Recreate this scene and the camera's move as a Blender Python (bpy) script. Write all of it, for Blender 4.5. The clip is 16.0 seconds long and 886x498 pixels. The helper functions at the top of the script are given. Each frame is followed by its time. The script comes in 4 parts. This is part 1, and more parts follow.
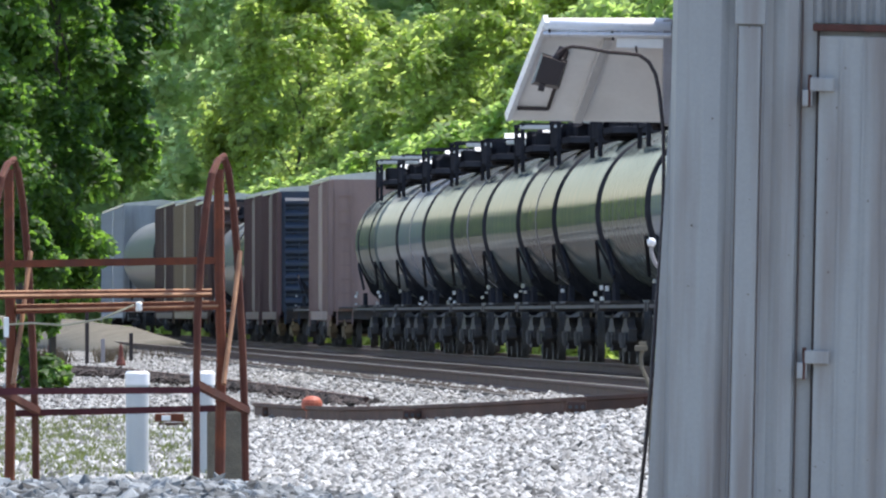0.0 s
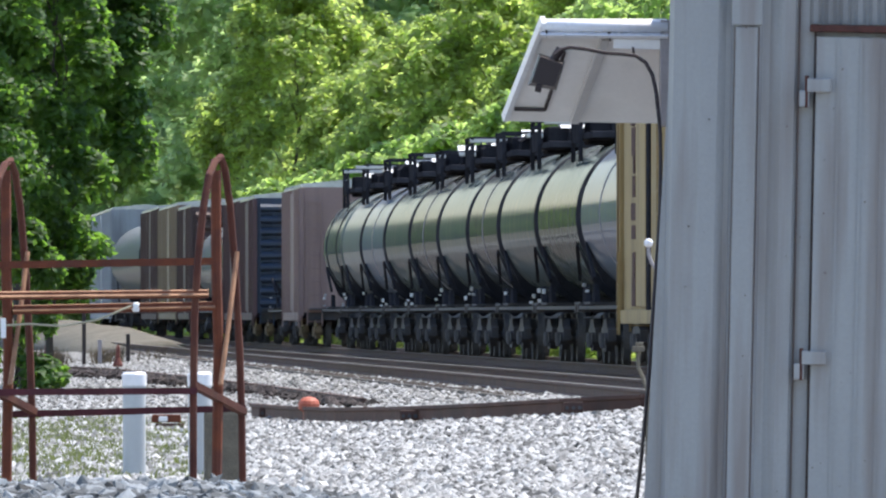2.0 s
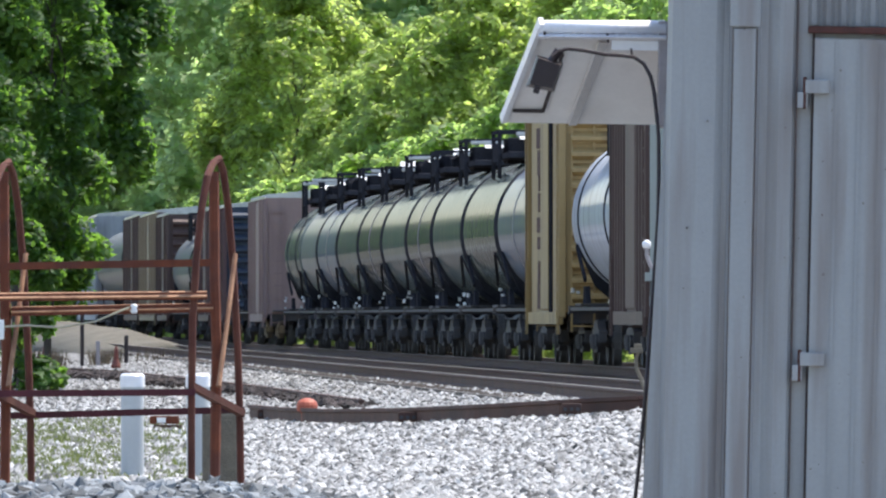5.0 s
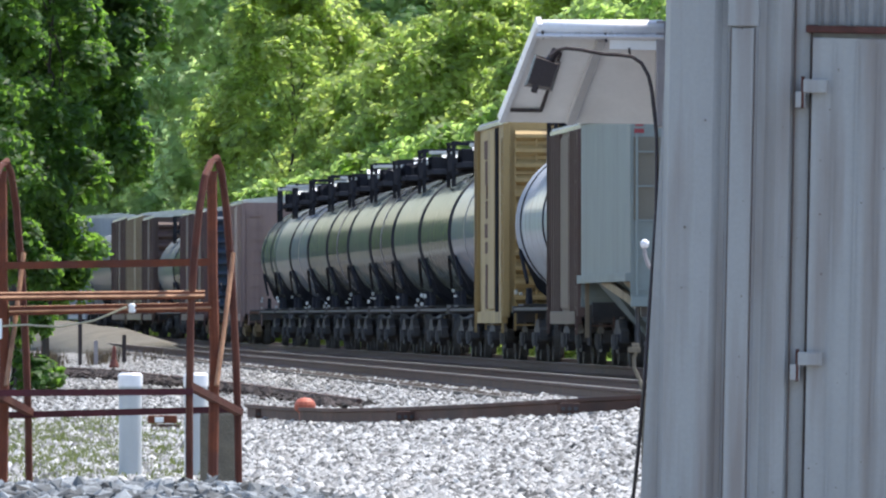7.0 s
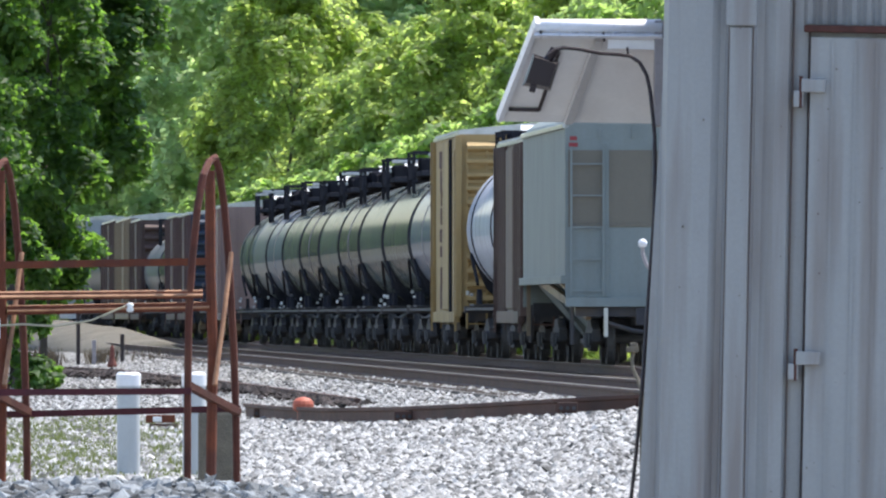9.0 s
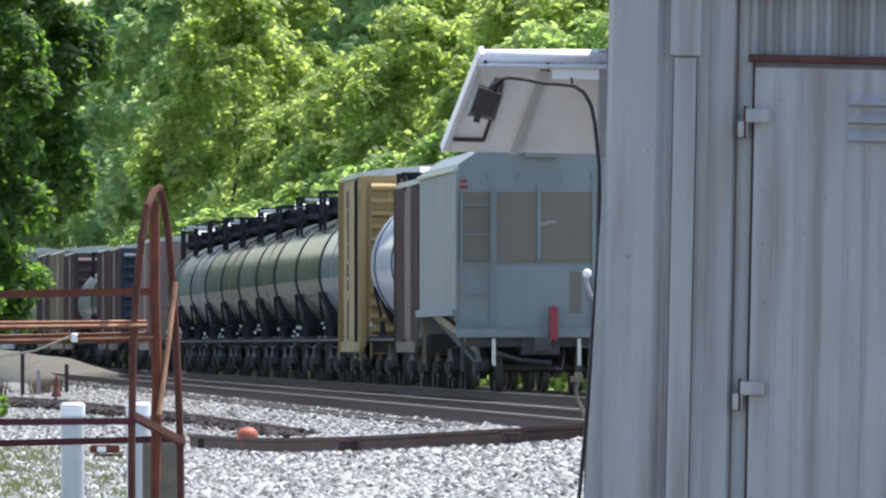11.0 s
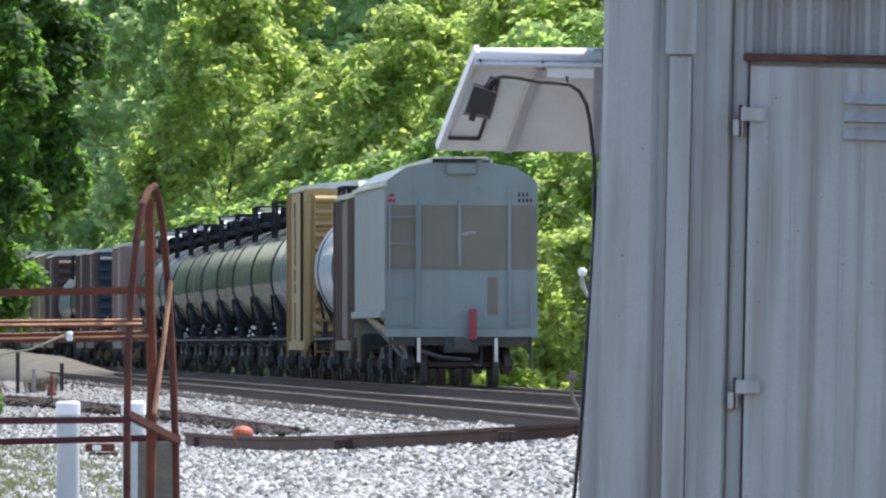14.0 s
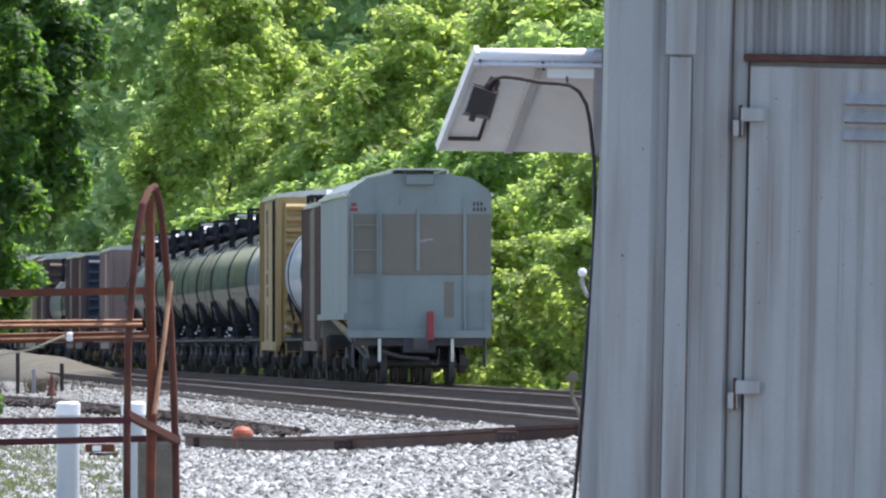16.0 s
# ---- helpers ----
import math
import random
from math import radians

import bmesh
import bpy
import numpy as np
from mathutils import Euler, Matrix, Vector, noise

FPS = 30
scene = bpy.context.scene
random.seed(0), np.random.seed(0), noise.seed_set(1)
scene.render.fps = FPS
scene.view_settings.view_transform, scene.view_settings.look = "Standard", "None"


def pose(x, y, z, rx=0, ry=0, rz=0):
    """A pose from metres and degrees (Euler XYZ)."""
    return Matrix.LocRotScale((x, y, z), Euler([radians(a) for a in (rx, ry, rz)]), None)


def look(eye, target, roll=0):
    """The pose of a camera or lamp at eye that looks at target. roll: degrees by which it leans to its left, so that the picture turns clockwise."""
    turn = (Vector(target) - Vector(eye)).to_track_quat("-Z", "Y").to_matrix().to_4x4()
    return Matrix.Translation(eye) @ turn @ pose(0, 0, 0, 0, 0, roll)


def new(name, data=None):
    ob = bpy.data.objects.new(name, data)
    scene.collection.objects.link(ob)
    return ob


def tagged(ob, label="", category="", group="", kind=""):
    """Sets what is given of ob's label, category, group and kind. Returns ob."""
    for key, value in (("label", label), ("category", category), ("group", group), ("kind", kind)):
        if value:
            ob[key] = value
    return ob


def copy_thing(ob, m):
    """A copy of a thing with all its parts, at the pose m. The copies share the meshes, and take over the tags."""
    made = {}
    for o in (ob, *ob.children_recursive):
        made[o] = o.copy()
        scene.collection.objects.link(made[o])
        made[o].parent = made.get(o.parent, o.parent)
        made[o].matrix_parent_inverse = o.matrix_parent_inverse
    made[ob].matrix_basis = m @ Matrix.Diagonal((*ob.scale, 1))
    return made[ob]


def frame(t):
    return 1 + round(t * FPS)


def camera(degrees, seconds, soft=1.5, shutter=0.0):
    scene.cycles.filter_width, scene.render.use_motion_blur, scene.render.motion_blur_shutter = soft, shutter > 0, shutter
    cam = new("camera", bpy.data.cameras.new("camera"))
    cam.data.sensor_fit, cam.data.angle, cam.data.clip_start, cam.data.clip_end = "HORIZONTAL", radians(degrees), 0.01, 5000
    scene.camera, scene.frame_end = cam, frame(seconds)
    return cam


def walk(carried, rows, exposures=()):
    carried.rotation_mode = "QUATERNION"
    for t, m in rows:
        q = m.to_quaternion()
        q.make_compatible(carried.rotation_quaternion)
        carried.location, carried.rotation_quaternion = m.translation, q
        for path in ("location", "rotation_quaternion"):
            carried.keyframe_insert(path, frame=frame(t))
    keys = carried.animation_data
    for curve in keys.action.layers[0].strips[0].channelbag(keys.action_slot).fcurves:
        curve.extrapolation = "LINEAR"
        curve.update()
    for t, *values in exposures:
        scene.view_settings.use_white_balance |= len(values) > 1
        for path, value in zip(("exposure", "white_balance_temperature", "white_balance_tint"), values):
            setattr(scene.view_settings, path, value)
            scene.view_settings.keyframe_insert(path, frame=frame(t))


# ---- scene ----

# ================= camera =================
LENS = 3.4543                     # long telephoto
F = 784 / math.tan(radians(LENS) / 2)
EYE = (0.0, 0.0, 1.31)
cam = camera(LENS, 16.0, soft=2.3)


def aim(dx, dy):
    """The camera turned by small steps from its first aim."""
    d = 100.0
    return look(EYE, (-dx / F * d, d, EYE[2] + (117 + dy) / F * d))


STEPS = [(0, 0, 0), (0.5, 3.1, 2.3), (1, -1.5, 0.8), (1.5, 0, 1.6), (2, -5.3, 1.5), (2.5, -1.5, 3.1), (3, -1.5, 4.6),
         (3.5, -6.1, 4.6), (4, -6.1, 4.6), (5.2, -9, 3.8), (6.5, -10.7, 3), (7, -12.2, 3), (7.5, -8.4, 0.8),
         (8, -15.3, 1.6), (9, -15.5, 2.0), (10, -20, 6), (10.3, -48, 24), (10.5, -81.2, 42.8), (11, -114, 55.2), (11.5, -117.9, 58.1),
         (12, -124, 56.7), (12.5, -122.5, 53.6), (13, -122.5, 53.6), (13.5, -122.5, 52.8), (14, -122.5, 52.8),
         (14.5, -119.4, 52.8), (15, -121, 52.1), (15.5, -122.5, 53.6), (16, -122.5, 53.6)]
walk(cam, [(t, aim(dx, dy)) for t, dx, dy in STEPS], exposures=[(0.0, 0.67, 6620, 10.5), (16.0, 0.67, 6620, 10.5)])

# ================= sky and sun =================
SUN_EL, SUN_AZ = 66.0, 56.0       # the sun stands high, beyond the train and to the right of the view
world = bpy.data.worlds.new("sky")
scene.world = world
world.use_nodes = True
wn = world.node_tree.nodes
sky = wn.new("ShaderNodeTexSky")
sky.sky_type = "NISHITA"
sky.sun_disc = False
sky.sun_elevation = radians(SUN_EL)
sky.sun_rotation = radians(SUN_AZ)
sky.air_density, sky.dust_density = 1.0, 0.4
wn["Background"].inputs["Strength"].default_value = 0.185
world.node_tree.links.new(sky.outputs["Color"], wn["Background"].inputs["Color"])
sun = new("sun", bpy.data.lights.new("sun", "SUN"))
sun.data.energy, sun.data.angle, sun.data.color = 4.8, radians(0.53), (1.0, 0.95, 0.87)
ce = math.cos(radians(SUN_EL))
sun_from = Vector((math.sin(radians(SUN_AZ)) * ce, math.cos(radians(SUN_AZ)) * ce, math.sin(radians(SUN_EL))))
sun.matrix_world = look(sun_from * 50, (0, 0, 0))


# ================= materials =================
def material(name, col, rough=0.6, metal=0.0, var=0.25, scale=3.0, fine=40.0, bump=0.2, stain=None, stain_amount=0.0,
             stain_scale=1.5, streak=False, rand=0.0, coat=0.0, spec=0.5, coord="Object", island=0.0):
    """A painted or natural surface: broad tone, fine grain, stains or streaks, and fine relief."""
    m = bpy.data.materials.new(name)
    m.use_nodes = True
    nt = m.node_tree
    n, l = nt.nodes, nt.links
    b = n["Principled BSDF"]
    tc = n.new("ShaderNodeTexCoord")
    co = tc.outputs[coord]
    big = n.new("ShaderNodeTexNoise")
    big.inputs["Scale"].default_value, big.inputs["Detail"].default_value = scale, 5
    l.new(co, big.inputs["Vector"])
    small = n.new("ShaderNodeTexNoise")
    small.inputs["Scale"].default_value, small.inputs["Detail"].default_value = fine, 4
    l.new(co, small.inputs["Vector"])
    mixn = n.new("ShaderNodeMix")
    mixn.data_type = "FLOAT"
    mixn.inputs[0].default_value = 0.4
    l.new(big.outputs["Fac"], mixn.inputs[2])
    l.new(small.outputs["Fac"], mixn.inputs[3])
    ramp = n.new("ShaderNodeMapRange")
    ramp.inputs["From Min"].default_value, ramp.inputs["From Max"].default_value = 0.3, 0.7
    ramp.inputs["To Min"].default_value, ramp.inputs["To Max"].default_value = 1 - var, 1 + var
    l.new(mixn.outputs[0], ramp.inputs["Value"])
    value = ramp.outputs["Result"]
    if rand or island:
        src = n.new("ShaderNodeNewGeometry").outputs["Random Per Island"] if island else n.new("ShaderNodeObjectInfo").outputs["Random"]
        r2 = n.new("ShaderNodeMapRange")
        r2.inputs["To Min"].default_value, r2.inputs["To Max"].default_value = 1 - (rand or island), 1 + (rand or island)
        l.new(src, r2.inputs["Value"])
        mu = n.new("ShaderNodeMath")
        mu.operation = "MULTIPLY"
        l.new(value, mu.inputs[0])
        l.new(r2.outputs["Result"], mu.inputs[1])
        value = mu.outputs[0]
    tone = n.new("ShaderNodeVectorMath")
    tone.operation = "SCALE"
    tone.inputs[0].default_value = col
    l.new(value, tone.inputs["Scale"])
    out = tone.outputs["Vector"]
    if stain:
        sn = n.new("ShaderNodeTexNoise")
        sn.inputs["Scale"].default_value, sn.inputs["Detail"].default_value = stain_scale, 6
        if streak:
            mp = n.new("ShaderNodeMapping")
            mp.inputs["Scale"].default_value = (1.0, 1.0, 0.06)
            l.new(co, mp.inputs["Vector"])
            l.new(mp.outputs["Vector"], sn.inputs["Vector"])
        else:
            l.new(co, sn.inputs["Vector"])
        sr = n.new("ShaderNodeMapRange")
        sr.inputs["From Min"].default_value, sr.inputs["From Max"].default_value = 0.48, 0.68
        sr.inputs["To Max"].default_value = stain_amount
        l.new(sn.outputs["Fac"], sr.inputs["Value"])
        mx = n.new("ShaderNodeMix")
        mx.data_type = "RGBA"
        l.new(sr.outputs["Result"], mx.inputs[0])
        l.new(out, mx.inputs[6])
        mx.inputs[7].default_value = (*stain, 1)
        out = mx.outputs[2]
    l.new(out, b.inputs["Base Color"])
    rr = n.new("ShaderNodeMapRange")
    rr.inputs["To Min"].default_value, rr.inputs["To Max"].default_value = max(0.02, rough - 0.12), min(1, rough + 0.12)
    l.new(small.outputs["Fac"], rr.inputs["Value"])
    l.new(rr.outputs["Result"], b.inputs["Roughness"])
    b.inputs["Metallic"].default_value = metal
    b.inputs["Coat Weight"].default_value = coat
    b.inputs["Coat Roughness"].default_value = 0.07
    b.inputs["Specular IOR Level"].default_value = spec
    if bump:
        bp = n.new("ShaderNodeBump")
        bp.inputs["Strength"].default_value, bp.inputs["Distance"].default_value = bump, 0.02
        l.new(mixn.outputs[0], bp.inputs["Height"])
        l.new(bp.outputs["Normal"], b.inputs["Normal"])
    return m


def leaf_material(name, col, glow, var=0.35):
    """Leaves: matt green, with light that comes through them."""
    m = bpy.data.materials.new(name)
    m.use_nodes = True
    n, l = m.node_tree.nodes, m.node_tree.links
    b = n["Principled BSDF"]
    geo = n.new("ShaderNodeNewGeometry")
    tc = n.new("ShaderNodeTexCoord")
    ns = n.new("ShaderNodeTexNoise")
    ns.inputs["Scale"].default_value = 0.45
    l.new(tc.outputs["Object"], ns.inputs["Vector"])
    ad = n.new("ShaderNodeMath")
    ad.operation = "ADD"
    l.new(geo.outputs["Random Per Island"], ad.inputs[0])
    l.new(ns.outputs["Fac"], ad.inputs[1])
    mr = n.new("ShaderNodeMapRange")
    mr.inputs["From Max"].default_value = 2.0
    mr.inputs["To Min"].default_value, mr.inputs["To Max"].default_value = 1 - var, 1 + var
    l.new(ad.outputs[0], mr.inputs["Value"])
    tones = []
    for c in (col, glow):
        v = n.new("ShaderNodeVectorMath")
        v.operation = "SCALE"
        v.inputs[0].default_value = c
        l.new(mr.outputs["Result"], v.inputs["Scale"])
        tones.append(v.outputs["Vector"])
    l.new(tones[0], b.inputs["Base Color"])
    b.inputs["Roughness"].default_value = 0.55
    tr = n.new("ShaderNodeBsdfTranslucent")
    l.new(tones[1], tr.inputs["Color"])
    mx = n.new("ShaderNodeMixShader")
    mx.inputs[0].default_value = 0.6
    l.new(b.outputs[0], mx.inputs[1])
    l.new(tr.outputs[0], mx.inputs[2])
    l.new(mx.outputs[0], n["Material Output"].inputs["Surface"])
    return m


def gravel_material(name, light, dark, scale):
    """Crushed stone: every stone a tone of its own, dark gaps between."""
    m = bpy.data.materials.new(name)
    m.use_nodes = True
    n, l = m.node_tree.nodes, m.node_tree.links
    b = n["Principled BSDF"]
    tc = n.new("ShaderNodeTexCoord")
    vo = n.new("ShaderNodeTexVoronoi")
    vo.inputs["Scale"].default_value = scale
    l.new(tc.outputs["Object"], vo.inputs["Vector"])
    bw = n.new("ShaderNodeSeparateColor")
    l.new(vo.outputs["Color"], bw.inputs["Color"])
    big = n.new("ShaderNodeTexNoise")
    big.inputs["Scale"].default_value, big.inputs["Detail"].default_value = 0.35, 6
    l.new(tc.outputs["Object"], big.inputs["Vector"])
    av = n.new("ShaderNodeMath")
    av.operation = "MULTIPLY"
    l.new(bw.outputs[0], av.inputs[0])
    l.new(big.outputs["Fac"], av.inputs[1])
    mr = n.new("ShaderNodeMapRange")
    mr.inputs["From Max"].default_value = 0.55
    l.new(av.outputs[0], mr.inputs["Value"])
    mx = n.new("ShaderNodeMix")
    mx.data_type = "RGBA"
    l.new(mr.outputs["Result"], mx.inputs[0])
    mx.inputs[6].default_value, mx.inputs[7].default_value = (*dark, 1), (*light, 1)
    l.new(mx.outputs[2], b.inputs["Base Color"])
    b.inputs["Roughness"].default_value = 0.85
    bp = n.new("ShaderNodeBump")
    bp.inputs["Strength"].default_value, bp.inputs["Distance"].default_value = 0.9, 0.04
    bp.invert = True
    l.new(vo.outputs["Distance"], bp.inputs["Height"])
    l.new(bp.outputs["Normal"], b.inputs["Normal"])
    return m


M = {
    "gravel": gravel_material("gravel", (0.30, 0.29, 0.275), (0.09, 0.087, 0.083), 14),
    "ballast": gravel_material("ballast", (0.11, 0.09, 0.075), (0.04, 0.034, 0.03), 12),
    "stone": material("stone", (0.30, 0.295, 0.29), 0.85, var=0.3, scale=6, fine=60, bump=0.4, island=0.8),
    "heap_stone": material("heap_stone", (0.125, 0.138, 0.15), 0.75, var=0.4, scale=9, fine=60, bump=0.5, island=0.9),
    "soil": material("soil", (0.10, 0.085, 0.06), 0.95, var=0.4, scale=0.3, fine=12, bump=0.6, stain=(0.08, 0.11, 0.03), stain_amount=0.8, stain_scale=0.25),
    "grass": leaf_material("grass", (0.10, 0.115, 0.05), (0.15, 0.18, 0.06)),
    "dry_scrub": leaf_material("dry_scrub", (0.055, 0.045, 0.035), (0.07, 0.055, 0.035)),
    "path": gravel_material("path", (0.16, 0.135, 0.095), (0.06, 0.052, 0.036), 1.3),
    "rail_rust": material("rail_rust", (0.085, 0.04, 0.03), 0.8, 0.0, var=0.35, scale=4, fine=50, bump=0.4, stain=(0.05, 0.03, 0.025), stain_amount=0.7),
    "rail_head": material("rail_head", (0.26, 0.22, 0.19), 0.55, 0.4, var=0.2, scale=3, fine=50, bump=0.1),
    "tie": material("tie", (0.07, 0.055, 0.045), 0.95, var=0.35, scale=5, fine=60, bump=0.6),
    "rust": material("rust", (0.14, 0.036, 0.015), 0.85, 0.0, var=0.4, scale=7, fine=70, bump=0.5, stain=(0.09, 0.028, 0.02), stain_amount=0.75, stain_scale=5),
    "rust_dark": material("rust_dark", (0.075, 0.014, 0.02), 0.85, 0.0, var=0.4, scale=7, fine=70, bump=0.5, stain=(0.06, 0.02, 0.022), stain_amount=0.6, stain_scale=5),
    "rust_deep": material("rust_deep", (0.085, 0.022, 0.013), 0.85, 0.0, var=0.4, scale=7, fine=70, bump=0.5, stain=(0.14, 0.055, 0.03), stain_amount=0.5, stain_scale=4),
    # lighter copy of the rust, with sunlight put into its tan
    "rust_sunlit": material("rust_sunlit", (0.36, 0.19, 0.11), 0.85, 0.0, var=0.4, scale=7, fine=70, bump=0.4, stain=(0.12, 0.05, 0.03), stain_amount=0.6, stain_scale=6),
    "pvc": material("pvc", (0.46, 0.48, 0.50), 0.5, var=0.06, scale=4, fine=40, bump=0.05, stain=(0.42, 0.40, 0.36), stain_amount=0.3, stain_scale=4, streak=True),
    "pale_wire": material("pale_wire", (0.42, 0.38, 0.27), 0.6, var=0.2, scale=9, fine=60, bump=0.1),
    "old_wood": material("old_wood", (0.15, 0.13, 0.10), 0.95, var=0.35, scale=8, fine=70, bump=0.8),
    "shed_paint": material("shed_paint", (0.305, 0.31, 0.318), 0.5, 0.0, var=0.09, scale=2.5, fine=90, bump=0.05, stain=(0.19, 0.155, 0.145), stain_amount=0.68, stain_scale=13, streak=True),
    "shed_dirty": material("shed_dirty", (0.25, 0.25, 0.255), 0.55, 0.0, var=0.15, scale=2.5, fine=90, bump=0.05, stain=(0.11, 0.09, 0.085), stain_amount=0.75, stain_scale=9, streak=True),
    "shed_rust": material("shed_rust", (0.075, 0.027, 0.022), 0.85, var=0.5, scale=20, fine=120, bump=0.4),
    "hood_white": material("hood_white", (0.82, 0.79, 0.78), 0.55, var=0.05, scale=5, fine=60, bump=0.05, stain=(0.5, 0.46, 0.44), stain_amount=0.3, stain_scale=4),
    "hood_grey": material("hood_grey", (0.56, 0.53, 0.52), 0.6, var=0.1, scale=5, fine=60, bump=0.05),
    # white with a faint lavender: the bright edge's colour fringe is painted in
    "trim_white": material("trim_white", (0.78, 0.77, 0.80), 0.3, var=0.05, scale=5, fine=60, bump=0.05),
    "seam_brown": material("seam_brown", (0.12, 0.085, 0.075), 0.8, var=0.5, scale=9, fine=80, bump=0.2),
    "seam_grey": material("seam_grey", (0.30, 0.27, 0.28), 0.6, var=0.2, scale=9, fine=80, bump=0.1),
    "cable": material("cable", (0.035, 0.022, 0.022), 0.6, var=0.3, scale=20, fine=90, bump=0.1),
    "lamp_black": material("lamp_black", (0.02, 0.009, 0.011), 0.5, var=0.3, scale=14, fine=90, bump=0.15),
    "clod": material("clod", (0.04, 0.03, 0.029), 0.95, var=0.4, scale=6, fine=50, bump=0.4, island=0.6),
    # plain dark matt colour; on tank ends and saddle skirts it stands for shade
    "matt_dark": material("matt_dark", (0.038, 0.038, 0.045), 1.0, 0.0, var=0.4, scale=3, fine=40, bump=0.1, spec=0.0),
    "dark_steel": material("dark_steel", (0.055, 0.054, 0.062), 0.75, 0.0, var=0.4, scale=3, fine=40, bump=0.3, stain=(0.10, 0.075, 0.055), stain_amount=0.6, stain_scale=2.5),
    "wheel": material("wheel", (0.075, 0.07, 0.07), 0.7, 0.2, var=0.4, scale=4, fine=40, bump=0.3),
    "galvanised": material("galvanised", (0.45, 0.46, 0.47), 0.35, 0.8, var=0.2, scale=4, fine=50, bump=0.1),
    "white_spot": material("white_spot", (0.8, 0.8, 0.8), 0.4, var=0.08, scale=5, bump=0.05),
    "red_paint": material("red_paint", (0.26, 0.03, 0.04), 0.5, var=0.2, scale=6, fine=50, bump=0.1),
    "red_rust": material("red_rust", (0.15, 0.045, 0.035), 0.8, var=0.35, scale=6, fine=50, bump=0.2),
    "orange": material("orange", (0.42, 0.1, 0.055), 0.6, var=0.3, scale=6, fine=50, bump=0.15),
    "bark": material("bark", (0.06, 0.05, 0.04), 0.95, var=0.4, scale=3, fine=30, bump=0.8),
    "leaf_near": leaf_material("leaf_near", (0.05, 0.105, 0.034), (0.20, 0.38, 0.05), 0.6),
    "leaf_mid": leaf_material("leaf_mid", (0.13, 0.195, 0.075), (0.53, 0.73, 0.20), 0.6),
    "leaf_light": leaf_material("leaf_light", (0.15, 0.205, 0.075), (0.60, 0.75, 0.19), 0.62),
    # paler, bluer green: the distant haze is put into the leaf colour
    "leaf_hazy": leaf_material("leaf_hazy", (0.19, 0.27, 0.14), (0.58, 0.76, 0.31), 0.25),
}
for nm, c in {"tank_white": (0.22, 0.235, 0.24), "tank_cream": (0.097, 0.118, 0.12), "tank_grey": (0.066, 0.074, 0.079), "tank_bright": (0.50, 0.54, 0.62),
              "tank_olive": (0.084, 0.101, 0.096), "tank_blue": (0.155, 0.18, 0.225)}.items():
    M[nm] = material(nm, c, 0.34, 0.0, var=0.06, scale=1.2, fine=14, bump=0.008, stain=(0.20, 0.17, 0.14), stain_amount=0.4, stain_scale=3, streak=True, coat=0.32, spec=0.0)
for nm, c, st in (("box_yellow", (0.36, 0.245, 0.10), (0.13, 0.08, 0.045)), ("box_brown", (0.10, 0.058, 0.05), (0.045, 0.034, 0.03)),
                  ("box_pink", (0.29, 0.195, 0.175), (0.13, 0.085, 0.085)), ("box_navy", (0.03, 0.045, 0.075), (0.05, 0.045, 0.045)),
                  ("box_maroon", (0.10, 0.05, 0.05), (0.05, 0.035, 0.035)), ("hopper_grey", (0.205, 0.24, 0.24), (0.14, 0.135, 0.125)),
                  ("hopper_patch", (0.165, 0.15, 0.122), (0.12, 0.105, 0.085)), ("far_grey", (0.38, 0.40, 0.43), (0.2, 0.2, 0.2)),
                  ("box_tan", (0.27, 0.20, 0.13), (0.12, 0.08, 0.06))):
    M[nm] = material(nm, c, 0.6, 0.0, var=0.12, scale=1.0, fine=18, bump=0.08, stain=st, stain_amount=0.25 if "hopper" in nm else 0.75, stain_scale=2.2, streak=True)


# ================= mesh helpers =================
def part(name, bm, mat, parent=None, label="", smooth=False):
    """Links a bmesh as one mesh object under a thing or a part."""
    me = bpy.data.meshes.new(name)
    bm.to_mesh(me)
    bm.free()
    me.materials.append(M[mat])
    if smooth:
        for p in me.polygons:
            p.use_smooth = len(p.vertices) < 8
    ob = new(name, me)
    if parent is not None:
        ob.parent = parent
    if label:
        ob["label"] = label
    return ob


def share(name, src, parent, m):
    """Another part on the same mesh."""
    ob = new(name, src.data)
    ob.parent = parent
    ob.matrix_basis = m
    if "label" in src:
        ob["label"] = src["label"]
    return ob


def box(bm, x0, x1, y0, y1, z0, z1, bev=0.0):
    r = bmesh.ops.create_cube(bm, size=1.0)
    for v in r["verts"]:
        v.co = Vector((x0 + (v.co.x + 0.5) * (x1 - x0), y0 + (v.co.y + 0.5) * (y1 - y0), z0 + (v.co.z + 0.5) * (z1 - z0)))
    if bev:
        es = list({e for v in r["verts"] for e in v.link_edges})
        bmesh.ops.bevel(bm, geom=es, offset=bev, segments=2, affect="EDGES", profile=0.6)
    return bm


def boxes(*rows, bev=0.0):
    bm = bmesh.new()
    for r in rows:
        box(bm, *r, bev=bev)
    return bm


def beam(bm, a, b, w, h=None, seg=0, up=(0, 0, 1)):
    """A bar from a to b: square (w by h), or round with seg sides."""
    a, b = Vector(a), Vector(b)
    d = b - a
    q = d.to_track_quat("Z", "Y").to_matrix().to_4x4()
    m = Matrix.Translation((a + b) / 2) @ q
    if seg:
        bmesh.ops.create_cone(bm, cap_ends=True, segments=seg, radius1=w / 2, radius2=(h or w) / 2, depth=d.length, matrix=m)
    else:
        bmesh.ops.create_cube(bm, size=1.0, matrix=m @ Matrix.Diagonal((w, h or w, d.length, 1)))
    return bm


